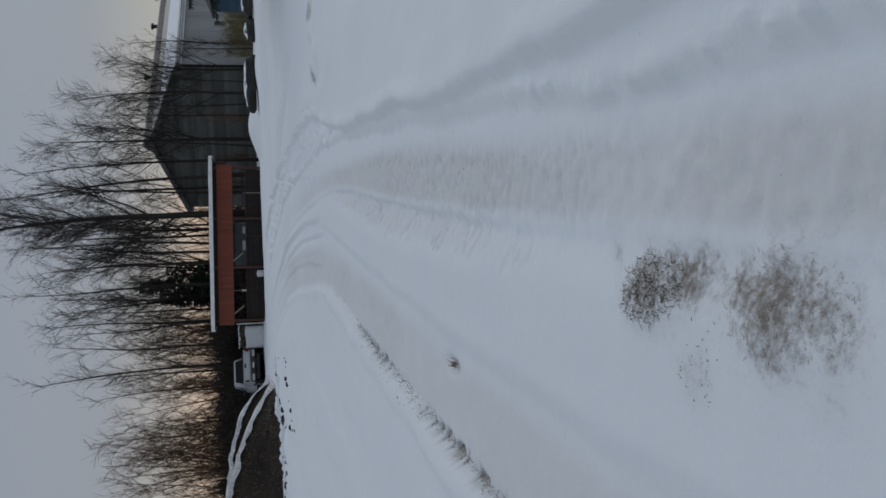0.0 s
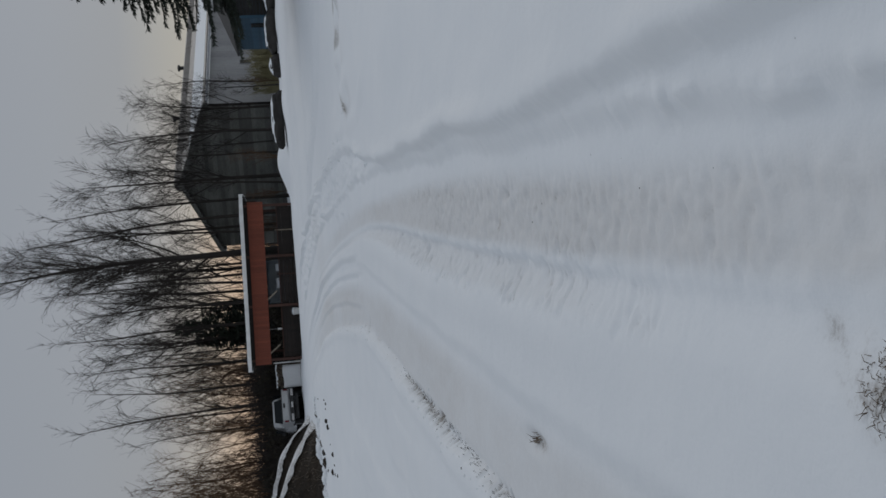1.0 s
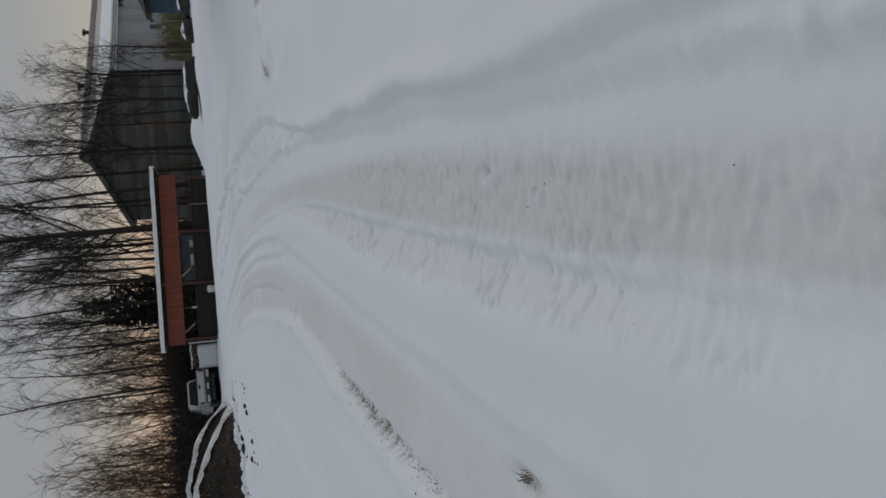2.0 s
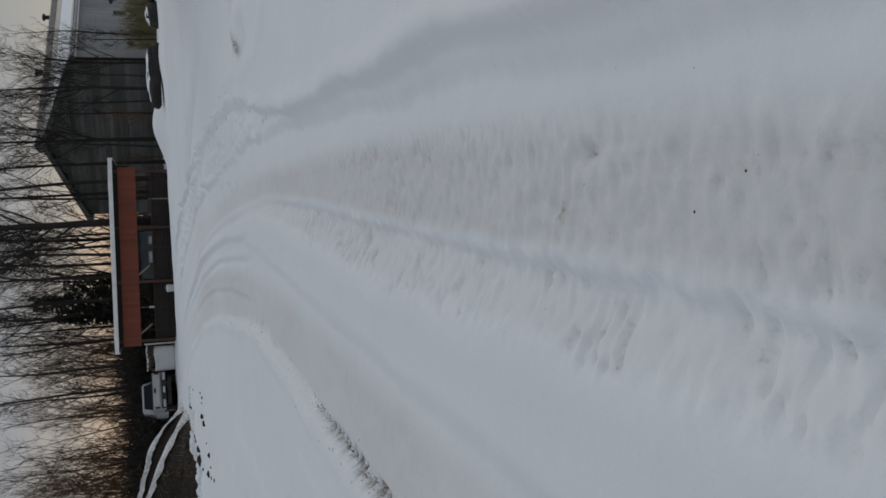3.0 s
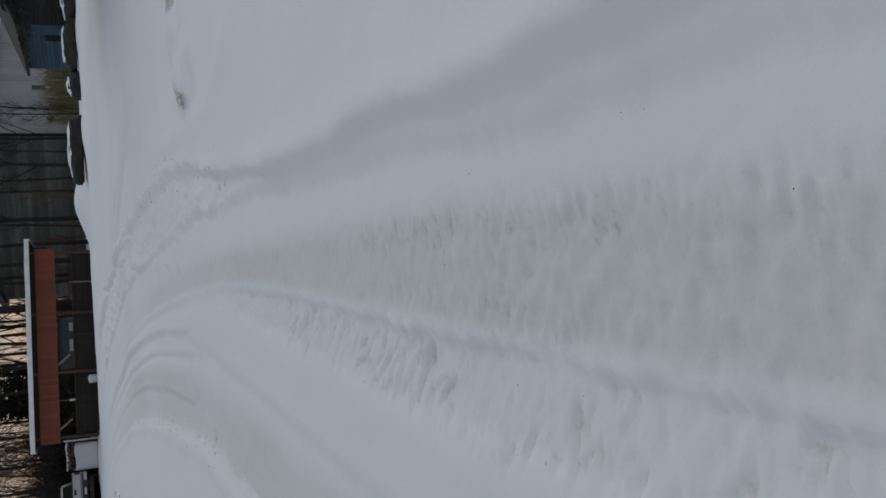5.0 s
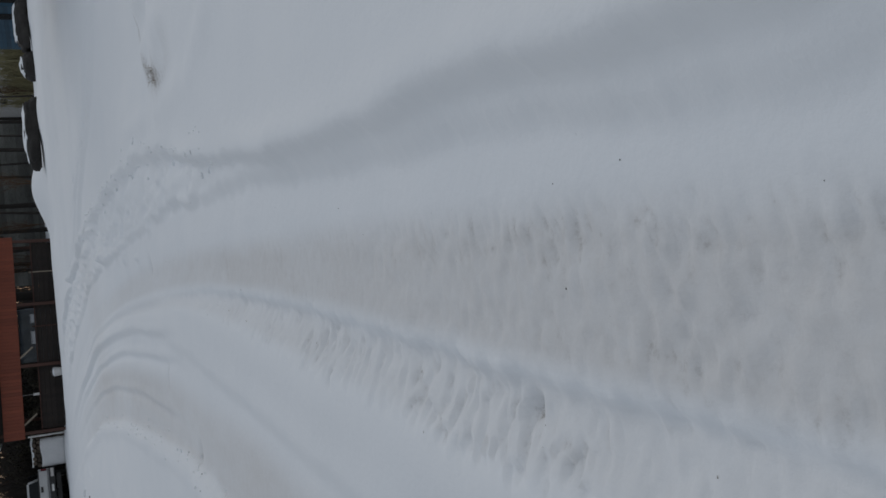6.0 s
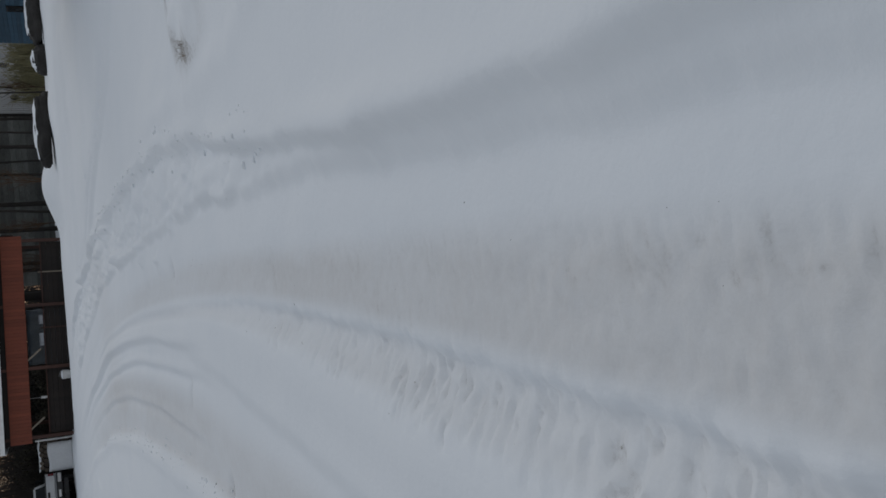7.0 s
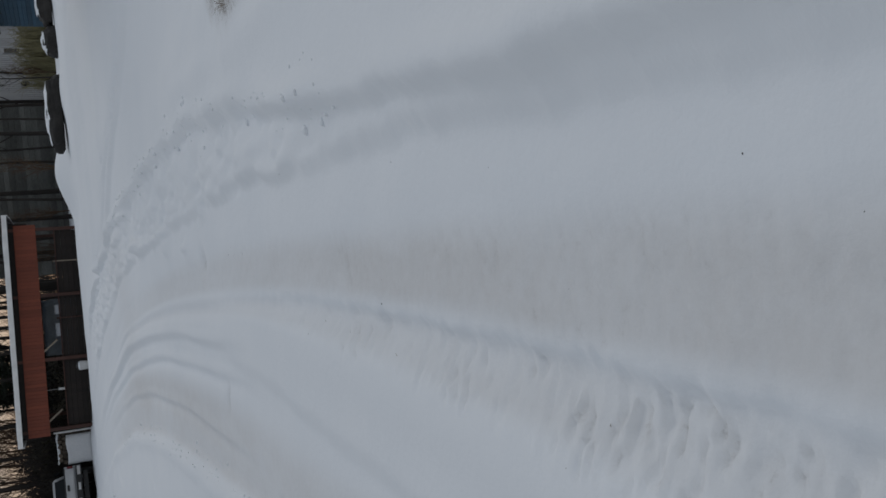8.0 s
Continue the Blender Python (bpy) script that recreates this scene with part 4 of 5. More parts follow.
# ---- boulders along the field edge ----
def boulder(x, y, length, height, seed, turn=0.0):
    ob = thing("boulder", Matrix.Translation((x, y, gz(x, y) - 0.12)) @ pose(0, 0, 0, 0, 0, turn), "long dark boulder with a snow cap", "boulder", "boulders along the field edge")

    def stone(grow, shift):
        bm = bmesh.new()
        bmesh.ops.create_icosphere(bm, subdivisions=4, radius=1.0)
        for v in bm.verts:
            p = v.co.copy()
            k = 1 + 0.22 * noise.noise(p * 1.4 + Vector((seed, 0, 0))) + 0.13 * noise.noise(p * 3.6 + Vector((seed, 3, 0))) + 0.04 * noise.noise(p * 9 + Vector((seed, 3, 0)))
            flat = Vector([math.copysign(abs(c) ** 0.85, c) for c in p]) * k
            v.co = Vector((flat.x * length / 2, flat.y * 0.55, max(flat.z, -0.5) * height * 0.55 + height * 0.45)) * grow + shift
        return bm

    part("stone", stone(1.0, Vector((0, 0, 0))), STONE, ob, "", True)
    bm = stone(1.0, Vector((0, 0.05, 0.035)))
    cut = height * 0.86
    bmesh.ops.delete(bm, geom=[v for v in bm.verts if v.co.z < cut + 0.1 * noise.noise(v.co * 3.0)], context="VERTS")
    part("snow_cap", bm, SNOW, ob, "thin cap of snow", True)
    return ob


for n, (x, y, length, height, turn) in enumerate(((7.35, 44.0, 2.7, 0.62, 4), (9.85, 44.4, 1.0, 0.55, -8), (11.35, 44.2, 2.1, 0.62, 3), (13.2, 44.3, 1.7, 0.62, -4), (15.2, 44.5, 2.2, 0.6, 6))):
    boulder(x, y, length, height, 7.3 * n, turn)


# ---- earth bank with snow on its crest ----
def earth_bank(name, line, height, label, seed, reach, steep=1.0):
    """A dug bank along x: a bare face to the front, a snowy crest behind."""
    ob = thing(name, Matrix.Identity(4), label, "earth bank")
    (x0, y0), (x1, y1) = line
    nu, nv = 110, 34
    for pname, material, v0, v1 in (("earth_face", EARTH, 0.0, 0.62), ("snow_crest", DIRTYSNOW, 0.56, 1.0)):
        vs, fs = [], []
        for i in range(nu + 1):
            u = i / nu
            rise = height * (1 - math.exp(-u * abs(x1 - x0) / reach)) * (1 + 0.1 * noise.noise(Vector((u * 6, seed, 0))))
            for j in range(nv + 1):
                v = v0 + (v1 - v0) * j / nv
                x, y = x0 + (x1 - x0) * u, y0 + (y1 - y0) * u + 0.3 * noise.noise(Vector((u * 9, seed, 2)))
                if v < 0.62:
                    k = v / 0.62
                    yy, zz = 1.7 * k ** 0.8 * steep, rise * k ** 1.1
                    b = 0.3 * noise.noise(Vector((x * 0.9, k * 3, seed))) + 0.12 * noise.noise(Vector((x * 3, k * 9, seed)))
                    yy, zz = yy - b * (1 - abs(2 * k - 1)), zz + 0.5 * b * (1 - k)
                else:
                    k = (v - 0.62) / 0.38
                    yy, zz = 1.7 * steep + 2.2 * k, rise * (1 - k ** 2 * 0.95) + (0.1 + 0.12 * noise.noise(Vector((x * 0.8, k * 4, seed)))) * math.sin(min(1, k * 3) * math.pi / 2)
                if pname == "snow_crest" and v <= 0.62:
                    yy, zz = yy - 0.12, zz + 0.09 + 0.16 * noise.noise(Vector((x * 1.3, seed, 5))) + 0.1 * noise.noise(Vector((x * 4, seed, 7)))
                vs.append((x, y + yy, gz(x, y + yy) * 0.9 - 0.06 + zz))
        for i in range(nu):
            for j in range(nv):
                a = i * (nv + 1) + j
                fs.append((a, a + nv + 1, a + nv + 2, a + 1))
        me = bpy.data.meshes.new(pname)
        me.from_pydata(vs, [], fs)
        me.update()
        mesh_part(pname, me, material, ob, "soiled lumpy snow" if pname == "snow_crest" else "", True)
    # dead stalks and roots that hang from the face
    rnd, t = random.Random(seed), Tubes()
    for _ in range(1500):
        p = Vector(ob.children[0].data.vertices[rnd.randrange(len(ob.children[0].data.vertices))].co)
        p = p + Vector((rnd.uniform(-0.1, 0.1), -0.02, rnd.uniform(-0.05, 0.02)))
        w = Vector((rnd.uniform(-0.5, 0.5), rnd.uniform(-0.6, -0.1), rnd.uniform(-0.3, 1.0))) * rnd.uniform(0.1, 0.45)
        t.add([p, p + w * 0.6, p + w + Vector((0, 0, -0.05))], [0.012, 0.009, 0.005], 3)
    stalks = mesh_part("dead_growth", t.mesh("dead_growth"), DRYGRASS if seed < 3 else TWIG, ob, "dead stalks on the bank face")
    tagged(stalks, kind="stuff")
    return ob


earth_bank("earth_bank", ((-6.9, 41.0), (-26, 37.0)), 2.9, "bare brown earth bank crested with snow", 1.7, 2.4)
earth_bank("earth_heap", ((-7.3, 45.2), (-24, 45.0)), 2.6, "earth heap with a snowy crest behind the bank", 5.1, 1.7)


def lumps(name, label, count, x0, x1, y0, y1, low, high, material, seed):
    """Broken snow lumps strewn over a patch, as one mass."""
    rnd = random.Random(seed)
    bm = bmesh.new()
    bmesh.ops.create_icosphere(bm, subdivisions=2, radius=1.0)
    bv, bf = [v.co.copy() for v in bm.verts], [[v.index for v in f.verts] for f in bm.faces]
    bm.free()
    vs, fs = [], []
    for _ in range(count):
        u = rnd.random()
        x, y = x0 + (x1 - x0) * u + rnd.gauss(0, 0.5), y0 + (y1 - y0) * u - abs(rnd.gauss(0, 1.6)) + 0.3
        r = low + (high - low) * rnd.random() ** 2.5
        z, n = gz(x, y) + 0.15 * r, len(vs)
        for p in bv:
            k = r * (1 + 0.45 * noise.noise(p * 1.6 + Vector((x * 9, y * 9, 0))))
            vs.append((x + p.x * k * 1.3, y + p.y * k, z + p.z * k * 0.75))
        fs += [[n + i for i in f] for f in bf]
    me = bpy.data.meshes.new(name)
    me.from_pydata(vs, [], fs)
    me.update()
    return tagged(mesh_part(name, me, material, None, label, True), category="snow lumps", kind="stuff")


lumps("snow_lumps", "broken snow lumps at the foot of the earth bank", 200, -5.6, -13, 40.4, 38.0, 0.03, 0.2, SNOW, 81)
lumps("earth_lumps", "dark earth crumbs fallen from the bank", 150, -6.2, -13, 40.0, 38.6, 0.015, 0.12, EARTH, 82)
lumps("earth_lumps", "dark earth crumbs scattered on the snow before the bank", 16, -4.3, -6.4, 33.6, 32.4, 0.02, 0.1, EARTH, 83)


# ---- bare trees ----
def grow_tree(seed, height, spread=0.5, limbs=18, first=0.3, trunk_r=0.16, lean=(0, 0), density=1.0, forks=1):
    rnd = random.Random(seed)
    trunk, limb, twig = Tubes(), Tubes(), Tubes()

    def wander(start, way, length, n, bend, lift):
        pts, p, d = [start.copy()], start.copy(), way.normalized()
        for _ in range(n):
            d = (d + Vector((rnd.uniform(-bend, bend), rnd.uniform(-bend, bend), rnd.uniform(-bend, bend) * 0.6 + lift))).normalized()
            p = p + d * (length / n)
            pts.append(p.copy())
        return pts

    def at(pts, u):
        f = u * (len(pts) - 1)
        i = min(int(f), len(pts) - 2)
        return pts[i].lerp(pts[i + 1], f - i), (pts[i + 1] - pts[i]).normalized()

    def side_way(d, angle):
        a = d.orthogonal().normalized()
        a.rotate(Matrix.Rotation(rnd.uniform(0, 2 * math.pi), 3, d))
        return d * math.cos(angle) + a * math.sin(angle)

    for stem in range(forks):
        way = Vector((lean[0], lean[1], 1)) + (Vector((rnd.uniform(-0.25, 0.25), rnd.uniform(-0.25, 0.25), 0)) if forks > 1 else Vector())
        hh = height * (1 if stem == 0 else rnd.uniform(0.7, 0.95))
        main = wander(Vector((rnd.uniform(-0.2, 0.2) * (forks > 1), rnd.uniform(-0.2, 0.2) * (forks > 1), -0.3)), way, hh * 0.96, 14, 0.045, 0.03)
        n = len(main)
        trunk.add(main, [trunk_r * (1.25 if k == 0 else 1) * (1 - 0.93 * k / (n - 1)) ** 0.9 for k in range(n)], 8)
        for k in range(limbs):
            u = first + (0.97 - first) * (k + rnd.random()) / limbs
            p, d = at(main, u)
            ln = hh * spread * (0.35 + 0.65 * (1 - u) / (1 - first)) * rnd.uniform(0.7, 1.15)
            r1 = max(0.015, trunk_r * (1 - u) * 0.36 + 0.012)
            l1 = wander(p, side_way(d, rnd.uniform(0.35, 0.75)), ln * 1.1, 7, 0.09, 0.115)
            limb.add(l1, [r1 * (1 - 0.8 * q / 7) for q in range(8)], 5)
            for _ in range(max(3, int(ln * 2.1 * density))):
                u2 = rnd.uniform(0.18, 1.0)
                p2, d2 = at(l1, u2)
                ln2 = ln * rnd.uniform(0.25, 0.5) * (1.15 - 0.5 * u2)
                l2 = wander(p2, side_way(d2, rnd.uniform(0.35, 0.8)), ln2, 4, 0.13, 0.1)
                limb.add(l2, [max(0.009, r1 * 0.4 * (1 - 0.6 * q / 4)) for q in range(5)], 4)
                for _ in range(max(3, int(ln2 * 6.0 * density))):
                    u3 = rnd.uniform(0.1, 1.0)
                    p3, d3 = at(l2, u3)
                    ln3 = rnd.uniform(0.45, 1.2)
                    l3 = wander(p3, side_way(d3, rnd.uniform(0.35, 0.85)), ln3, 3, 0.2, 0.06)
                    twig.add(l3, [0.0095, 0.008, 0.0065, 0.004], 3)
                    if rnd.random() < 0.5:
                        p4, d4 = at(l3, rnd.uniform(0.3, 0.9))
                        l4 = wander(p4, side_way(d4, rnd.uniform(0.4, 0.8)), ln3 * 0.6, 2, 0.2, 0.05)
                        twig.add(l4, [0.0075, 0.006, 0.004], 3)
    trunk.f += [tuple(k + len(trunk.v) for k in q) for q in limb.f]
    trunk.v += limb.v
    return trunk, twig


def tree_thing(name, label, category, group, tubes, bark, twigs):
    ob = thing(name, Matrix.Identity(4), label, category, group)
    for pname, t, material in zip(("trunk", "crown"), tubes, (bark, twigs)):
        mesh_part(pname, t.mesh(pname), material, ob, "", pname != "crown")
    return ob


def planted(kinds, spots):
    """Sets the first use of each kind in place and copies it for the others; spots of kind, x, y, size, turn."""
    used = set()
    for kind, x, y, size, turn in spots:
        m = Matrix.Translation((x, y, gz(x, y))) @ pose(0, 0, 0, 0, 0, turn)
        ob = kinds[kind]
        if kind in used:
            ob = copy_thing(ob, m)
        ob.matrix_basis = m @ Matrix.Diagonal((size, size, size, 1))
        used.add(kind)


TREES = [
    tree_thing("bare_tree", "tall bare tree with dark upright branches", "tree", "bare trees behind the yard", grow_tree(1, 20.5, 0.3, 24, 0.27, 0.27, density=1.25), BARK, TWIG),
    tree_thing("bare_tree", "slim bare tree with fine dark twigs", "tree", "bare trees behind the yard", grow_tree(2, 17.0, 0.18, 14, 0.3, 0.13), BARK, TWIG),
    tree_thing("bare_tree", "slender leaning bare tree with sparse twigs", "tree", "bare trees behind the yard", grow_tree(3, 17.5, 0.18, 14, 0.34, 0.13, (0.1, 0)), BARK, TWIG),
    tree_thing("bare_tree", "bushy bare tree with spreading fine branches", "tree", "bare trees behind the yard", grow_tree(4, 12.5, 0.36, 20, 0.22, 0.13, density=1.2), BARK, TWIG),
    tree_thing("bare_tree", "bare tree with a narrow brushy crown", "tree", "bare trees behind the yard", grow_tree(5, 15.0, 0.18, 15, 0.25, 0.12), BARK, TWIG),
    tree_thing("brush_tree", "rusty brown many-stemmed bare shrub tree", "tree", "brush at the wood edge", grow_tree(6, 10.5, 0.25, 11, 0.2, 0.07, density=0.75, forks=4), BRUSH, BRUSH),
    tree_thing("brush_tree", "dense brown bare thicket tree", "tree", "brush at the wood edge", grow_tree(7, 9.0, 0.27, 10, 0.2, 0.06, density=0.75, forks=4), BRUSH, BRUSH),
]
planted(TREES, [
    (0, 1.45, 62.0, 1.0, 0), (2, 4.2, 62.6, 1.08, 190), (1, 5.2, 63.5, 0.98, 20), (1, 3.35, 64, 0.95, 40), (1, 2.9, 63, 0.9, 200), (3, 6.5, 62.3, 1.15, 10),
    (3, 9.2, 60.0, 0.92, 120), (3, 11.2, 62.5, 0.78, 250), (4, 12.9, 62.9, 0.62, 30),
    (1, 0.0, 63, 0.92, 75), (4, -0.7, 61.5, 1.0, 0), (1, -1.2, 64, 0.95, 150), (4, -1.8, 62, 1.02, 80), (2, -2.5, 66, 0.85, 20), (1, -3.1, 63, 0.98, 310),
    (4, -3.9, 65, 1.0, 200), (3, -4.6, 67, 1.15, 60), (1, -5.8, 63, 0.88, 100), (4, -7.2, 62, 0.95, 260), (1, -8.3, 60.5, 0.9, 15), (4, -9.4, 66, 0.86, 130),
    (1, -11.0, 68, 0.78, 45), (3, 0.6, 70, 1.3, 300), (3, -2.0, 72, 1.25, 20), (4, 1.9, 69, 1.1, 140), (2, -6.4, 70, 0.85, 280),
    (5, -7.6, 64, 1.0, 0), (5, -10.4, 61.5, 1.0, 80), (5, -12.9, 62, 1.08, 200), (6, -14.3, 60, 1.1, 300),
    (5, -15.8, 62, 1.05, 30), (6, -17.4, 61, 1.15, 75), (5, -19.0, 60, 1.1, 140), (6, -21.0, 60, 1.1, 10), (5, -23.5, 58, 1.1, 250), (6, -26.0, 57, 1.2, 50),
    (6, -13.5, 68, 1.2, 20), (5, -6.2, 69, 1.0, 220), (6, -7.8, 71, 1.1, 100), (5, -9.6, 70, 1.1, 60), (6, -11.2, 72, 1.2, 150), (5, -4.6, 71, 0.9, 10), (6, -15.4, 71, 1.2, 240), (5, -17.0, 68, 1.2, 310), (6, 3.2, 60.3, 0.38, 90), (6, 5.2, 60.0, 0.34, 10), (5, 7.4, 60.4, 0.36, 10), (6, 12.6, 61.0, 0.3, 180),
    (1, 7.9, 61.2, 0.62, 77), (4, 5.9, 60.8, 0.66, 33), (1, 10.1, 61.0, 0.5, 140), (4, 8.6, 60.6, 0.52, 222), (4, 12.2, 60.4, 0.42, 100),
    (1, 0.9, 66.5, 0.82, 12), (1, -5.2, 66.6, 0.8, 266),
])


# ---- far wood and undergrowth ----
def thicket(name, label, x0, x1, y0, y1, count, low, high, material, seed, thick=0.02):
    """Countless thin stems with a few twigs each, as one mass."""
    rnd = random.Random(seed)
    t = Tubes()
    for _ in range(count):
        x, y = rnd.uniform(x0, x1), rnd.uniform(y0, y1)
        p = Vector((x, y, gz(x, y) - 0.1))
        hgt = rnd.uniform(low, high)
        lean = Vector((rnd.uniform(-0.25, 0.25), rnd.uniform(-0.25, 0.25), 1))
        top = p + lean * hgt
        mid = p.lerp(top, 0.5) + Vector((rnd.uniform(-0.1, 0.1), rnd.uniform(-0.1, 0.1), 0)) * hgt
        t.add([p, mid, top], [thick, thick * 0.8, thick * 0.4], 3)
        for _ in range(6):
            u = rnd.uniform(0.25, 0.95)
            q = p.lerp(mid, u * 2) if u < 0.5 else mid.lerp(top, u * 2 - 1)
            w = Vector((rnd.uniform(-1, 1), rnd.uniform(-1, 1), rnd.uniform(0.4, 1.3))).normalized() * hgt * rnd.uniform(0.12, 0.3)
            t.add([q, q + w], [thick * 0.55, thick * 0.3], 3)
    ob = mesh_part(name, t.mesh(name), material, None, label)
    return tagged(ob, category="brush", kind="stuff")


thicket("undergrowth", "dark tangled undergrowth at the wood edge", -34, -5.5, 57.5, 68, 5600, 1.2, 3.7, TWIG, 11, 0.028)
thicket("undergrowth", "dark tangled undergrowth behind the shelter", -5, 1.0, 60.5, 72, 700, 0.8, 2.4, TWIG, 12, 0.02)
thicket("far_wood", "far brown leafless wood", -70, 30, 84, 130, 1500, 4.0, 8.0, BRUSH, 13, 0.05)
thicket("far_wood", "far dark leafless wood", -70, 10, 74, 90, 1800, 2.5, 4.2, TWIG, 14, 0.04)


def leaf_mass(name, label, x0, x1, y0, y1, count, high, size, material, seed):
    """Withered leaves hanging in low brush, as one mass with an uneven top."""
    rnd = random.Random(seed)
    vs, fs = [], []
    for _ in range(count):
        x, y = rnd.uniform(x0, x1), rnd.uniform(y0, y1)
        top = high * (0.75 + 0.35 * noise.noise(Vector((x * 0.5, y * 0.3, seed))) + 0.15 * noise.noise(Vector((x * 1.7, y, seed))))
        p = Vector((x, y, gz(x, y) + top * rnd.random() ** 0.8))
        a = Vector((rnd.uniform(-1, 1), rnd.uniform(-1, 1), rnd.uniform(-1, 1))).normalized()
        w = a.orthogonal().normalized() * size * rnd.uniform(0.3, 0.6)
        a = a * size * rnd.uniform(0.6, 1.4)
        n = len(vs)
        vs += [tuple(p), tuple(p + a * 0.5 + w), tuple(p + a), tuple(p + a * 0.5 - w)]
        fs.append((n, n + 1, n + 2, n + 3))
    me = bpy.data.meshes.new(name)
    me.from_pydata(vs, [], fs)
    me.update()
    return tagged(mesh_part(name, me, material, None, label), category="brush", kind="stuff")


leaf_mass("low_brush", "dark low brush with withered leaves", -34, -5.6, 58, 66, 42000, 3.2, 0.16, UNDERLEAF, 15)
leaf_mass("low_brush", "dark low brush behind the shelter", -5.6, 0.5, 61, 68, 7000, 2.2, 0.15, UNDERLEAF, 16)


# ---- spruces ----
def spruce(name, x, y, height, radius, first, seed, label, dense=1.0, blade=0.13):
    rnd = random.Random(seed)
    ob = thing(name, Matrix.Translation((x, y, gz(x, y))), label, "tree")
    trunk, boughs = Tubes(), Tubes()
    trunk.add([Vector((0, 0, -0.2 + (height + 0.2) * k / 10)) for k in range(11)], [0.02 + 0.018 * height * (1 - k / 10) for k in range(11)], 8)
    vs, fs = [], []
    z = first
    while z < height - 0.15:
        u = (z - first) / (height - first)
        reach = radius * (1 - u) ** 0.85 + 0.12
        for _ in range(max(4, int((5 + 3 * (1 - u)) * dense))):
            a = rnd.uniform(0, 2 * math.pi)
            out = Vector((math.cos(a), math.sin(a), 0))
            ln = reach * rnd.uniform(0.75, 1.1)
            droop = rnd.uniform(0.25, 0.5)
            pts = [Vector((0, 0, z)) + out * ln * k / 6 + Vector((0, 0, (0.12 * (k / 6) - droop * (k / 6) ** 1.6 + 0.12 * (k / 6) ** 4) * ln)) for k in range(7)]
            boughs.add(pts, [0.012 + 0.02 * (1 - k / 6) for k in range(7)], 4)
            across = Vector((-out.y, out.x, 0))
            for _ in range(int(ln * 55 * dense) + 5):
                f = rnd.uniform(0.15, 1.0) * 6
                i = min(int(f), 5)
                p = pts[i].lerp(pts[i + 1], f - i)
                w = (out * rnd.uniform(0.2, 1.0) + across * rnd.uniform(-1.2, 1.2) + Vector((0, 0, rnd.uniform(-0.9, 0.15)))).normalized()
                sz = rnd.uniform(0.7, 1.6) * blade * (1.6 if f < 4 else 1)
                n = w.cross(Vector((rnd.uniform(-1, 1), rnd.uniform(-1, 1), rnd.uniform(-1, 1)))).normalized() * sz * 0.17
                b = len(vs)
                tip = p + w * sz * 1.9
                m1 = p + w * sz * 0.8
                vs += [tuple(p), tuple(m1 + n), tuple(tip), tuple(m1 - n)]
                fs.append((b, b + 1, b + 2, b + 3))
        z += rnd.uniform(0.16, 0.26) * (1.2 if height > 6 else 1)
    me = bpy.data.meshes.new("needles")
    me.from_pydata(vs, [], fs)
    me.update()
    trunk.f += [tuple(k + len(trunk.v) for k in q) for q in boughs.f]
    trunk.v += boughs.v
    mesh_part("trunk", trunk.mesh("trunk"), BARK, ob)
    mesh_part("crown", me, NEEDLE, ob, "drooping dark green needle sprays")
    return ob


spruce("spruce", 12.0, 32.0, 12.5, 4.1, 2.7, 21, "large dark green spruce with drooping boughs", 2.1, 0.08)
spruce("spruce", -3.4, 64.5, 8.6, 1.5, 0.8, 22, "dark young spruce among bare trees", 0.8, 0.13)
spruce("spruce", -4.4, 66.0, 7.4, 1.4, 0.8, 23, "dark young spruce among bare trees", 0.8, 0.13)
spruce("spruce", -2.4, 66.0, 6.8, 1.3, 0.8, 24, "small dark spruce among bare trees", 0.8, 0.13)


# ---- dry grass, weeds and litter ----
def tuft(name, x, y, radius, count, low, high, material, label, seed, category="grass", lay=0.7, thick=0.004, wide=1.0, long=1.0):
    rnd = random.Random(seed)
    t = Tubes()
    for _ in range(count):
        a, r = rnd.uniform(0, 2 * math.pi), radius * rnd.random() ** 0.6
        p = Vector((r * math.cos(a) * wide, r * math.sin(a) * long, 0))
        p.z = gz(x + p.x, y + p.y) - 0.01
        hgt = rnd.uniform(low, high)
        b = rnd.uniform(0, 2 * math.pi)
        w = Vector((math.cos(b), math.sin(b), 0)) * hgt * rnd.uniform(0.2, 1.0) * lay
        t.add([p, p + w * 0.35 + Vector((0, 0, hgt * 0.7)), p + w + Vector((0, 0, hgt * rnd.uniform(0.5, 1.0)))], [thick, thick * 0.8, thick * 0.3], 3)
    ob = mesh_part(name, t.mesh(name), material, None, label)
    ob.location = (x, y, 0)
    return tagged(ob, category=category, kind="stuff" if category == "grass" else "")


tuft("grass_tuft", 0.06, 3.98, 0.17, 600, 0.008, 0.028, DRYGRASS, "dry brown grass tuft poking through snow", 31, lay=1.8, thick=0.0017, wide=0.72, long=1.3)
tuft("grass_tuft", 0.05, 3.22, 0.25, 900, 0.004, 0.016, STRAW, "matted dry grass tuft half buried in snow", 32, lay=2.2, thick=0.0013, wide=0.65, long=1.15)
tuft("grass_tuft", -0.15, 3.62, 0.16, 60, 0.005, 0.02, STRAW, "thin wisps of dry grass in snow", 33, lay=1.0, thick=0.002)
tuft("weed_tuft", -0.72, 7.45, 0.04, 22, 0.02, 0.07, DRYGRASS, "small dry weed standing in snow", 34, "weed", 0.7, 0.003)
tuft("weed_tuft", 2.97, 17.0, 0.12, 34, 0.02, 0.09, DRYGRASS, "dry weed half covered by drifted snow", 37, "weed", 1.0, 0.002)
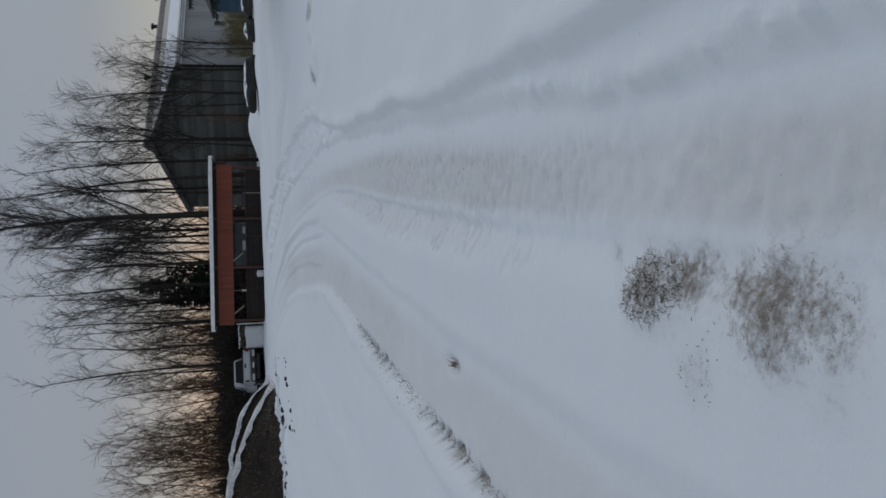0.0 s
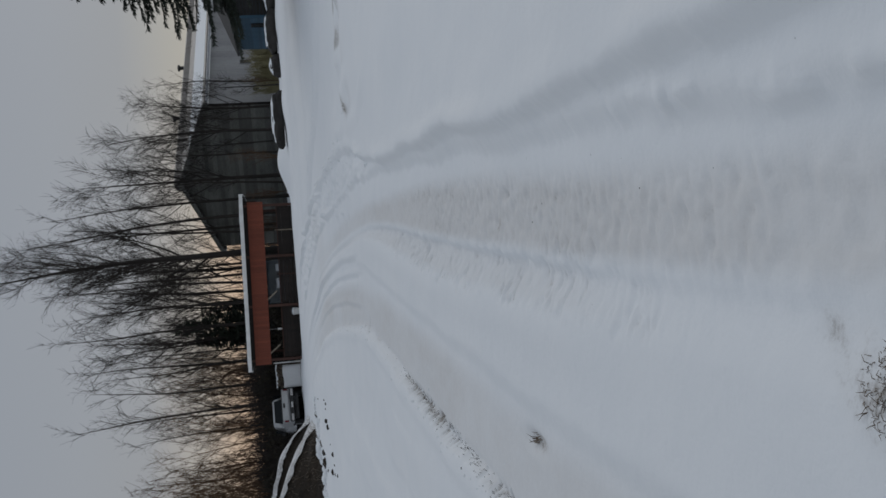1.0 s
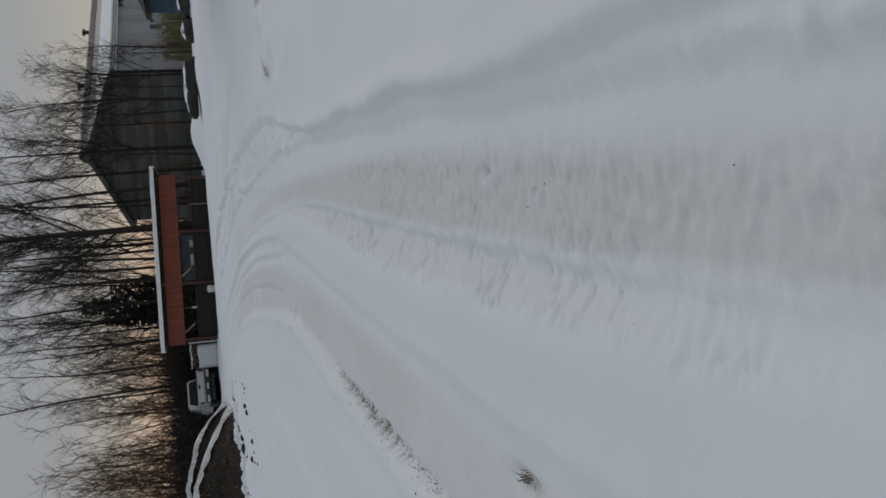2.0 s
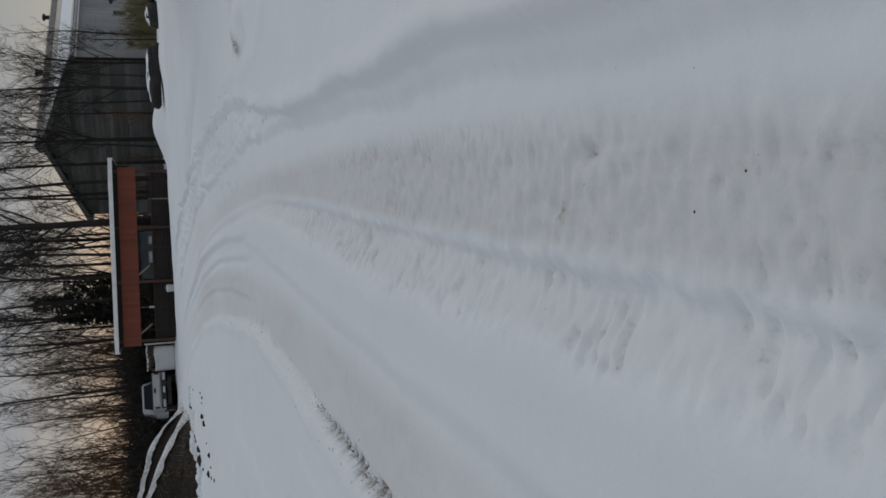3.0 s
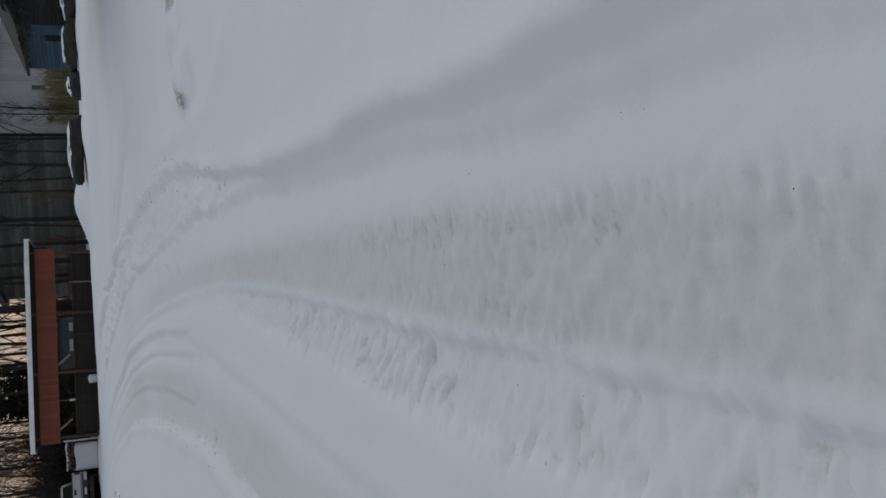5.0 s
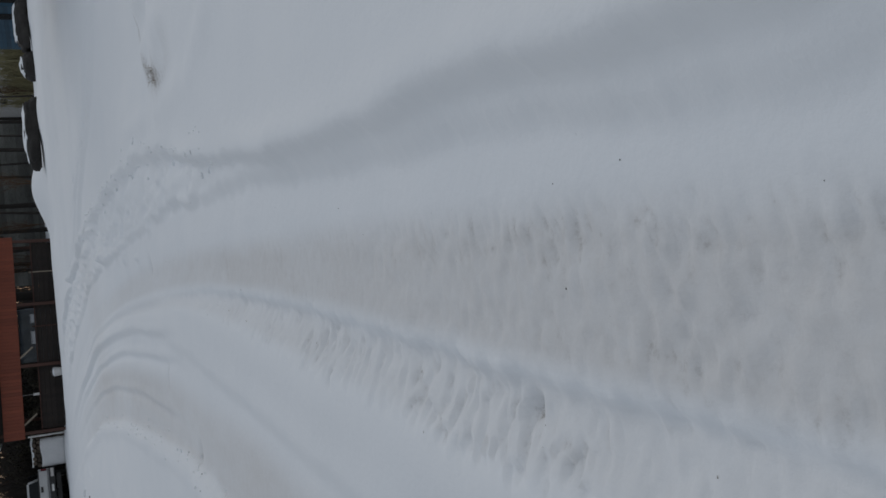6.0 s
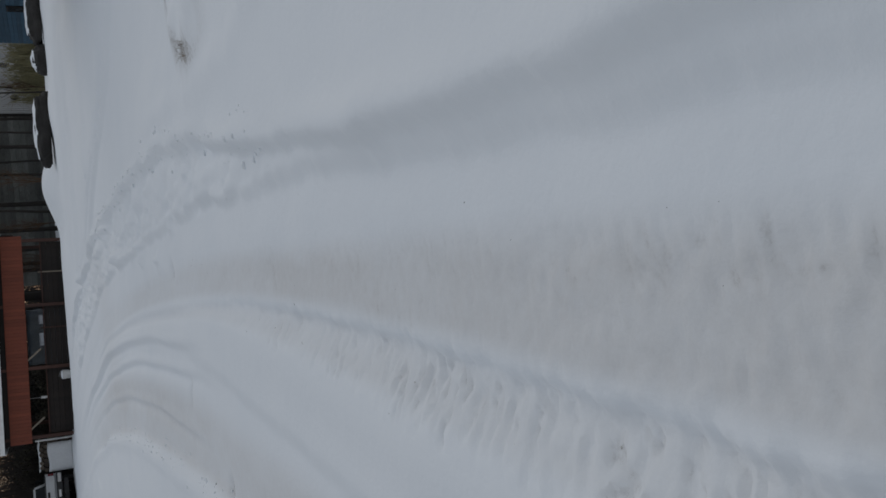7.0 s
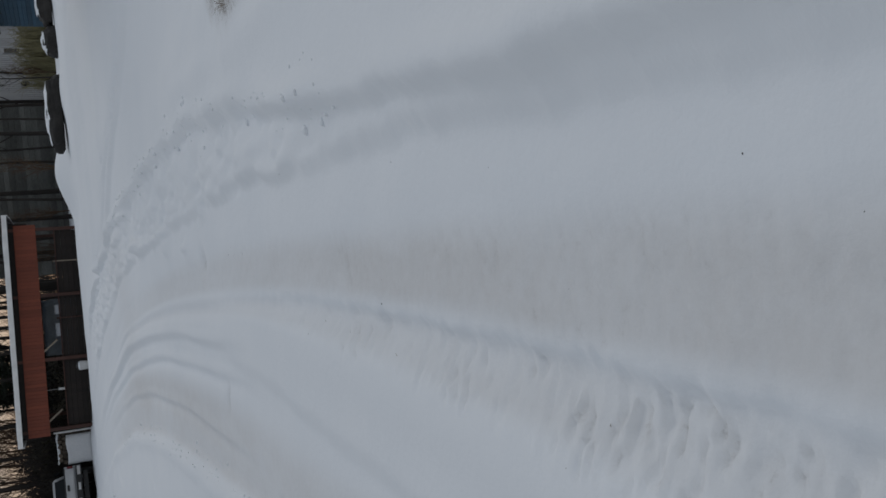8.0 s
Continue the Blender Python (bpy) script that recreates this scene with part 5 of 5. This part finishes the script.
tuft("weed_clump", 14.4, 62.6, 2.3, 1100, 0.5, 2.5, YELLOW, "yellowed tall weeds against the hall wall", 38, "weeds", 0.5, 0.02)


def litter(name, label, count, seed, line, spread_x, y0, y1, low, high, material):
    """Small clods strewn along a lane line, as one mass."""
    rnd = random.Random(seed)
    bm = bmesh.new()
    bmesh.ops.create_icosphere(bm, subdivisions=1, radius=1.0)
    bv, bf = [v.co.copy() for v in bm.verts], [[v.index for v in f.verts] for f in bm.faces]
    bm.free()
    vs, fs = [], []
    for _ in range(count):
        y = rnd.uniform(y0, y1)
        x = float(lane(np.array(y), line)) + rnd.gauss(0, spread_x)
        r = low + (high - low) * rnd.random() ** 3
        b = len(vs)
        z = gz(x, y) + r * 0.2
        for p in bv:
            k = r * (1 + 0.35 * noise.noise(p * 2 + Vector((x * 9, y * 9, 0))))
            vs.append((x + p.x * k * 1.2, y + p.y * k, z + p.z * k * 0.7))
        fs += [[b + i for i in f] for f in bf]
    me = bpy.data.meshes.new(name)
    me.from_pydata(vs, [], fs)
    me.update()
    return tagged(mesh_part(name, me, material, None, label), category="clods", kind="stuff")


litter("snow_clods", "loose lumps of snow along the ploughed edge", 260, 51, BERM_R, 0.12, 15, 36, 0.006, 0.03, SNOW)
litter("snow_clods", "loose lumps of snow along the lane's other edge", 300, 52, CUT_L, 0.1, 7, 34, 0.004, 0.02, SNOW)
litter("dirt_clods", "dark specks of dirt thrown up beside the rut", 60, 53, CUT_L, 0.04, 6, 26, 0.002, 0.009, EARTH)
litter("dirt_clods", "dark specks of dirt on the packed lane", 70, 54, PACK_R, 0.25, 3, 20, 0.001, 0.004, EARTH)


def fringe(name, label, count, seed, line, y0, y1, shift, spread_x, low, high, lean, material, thick=0.0025):
    """Short dead blades that stick out of the snow along a lane line, as one mass."""
    rnd = random.Random(seed)
    t = Tubes()
    for _ in range(count):
        y = y0 + (y1 - y0) * rnd.random() ** 0.8
        x = float(lane(np.array(y), line)) + shift + rnd.gauss(0, spread_x)
        p = Vector((x, y, gz(x, y) - 0.005))
        hgt = rnd.uniform(low, high)
        w = Vector((lean * rnd.uniform(0.3, 1.4), rnd.uniform(-0.5, 0.5), 0)) * hgt
        t.add([p, p + w * 0.5 + Vector((0, 0, hgt * 0.6)), p + w + Vector((0, 0, hgt * rnd.uniform(0.2, 0.8)))], [thick, thick * 0.8, thick * 0.4], 3)
    return tagged(mesh_part(name, t.mesh(name), material, None, label), category="grass", kind="stuff")


fringe("grass_fringe", "dead grass blades along the cut snow edge", 420, 61, CUT_L, 5.0, 13.5, 0.03, 0.02, 0.008, 0.035, 0.7, TWIG, 0.002)
fringe("grass_fringe", "dead grass tips poking from the crown", 36, 62, CROWN, 5.5, 16, 0.12, 0.08, 0.003, 0.012, 1.4, DRYGRASS, 0.0013)
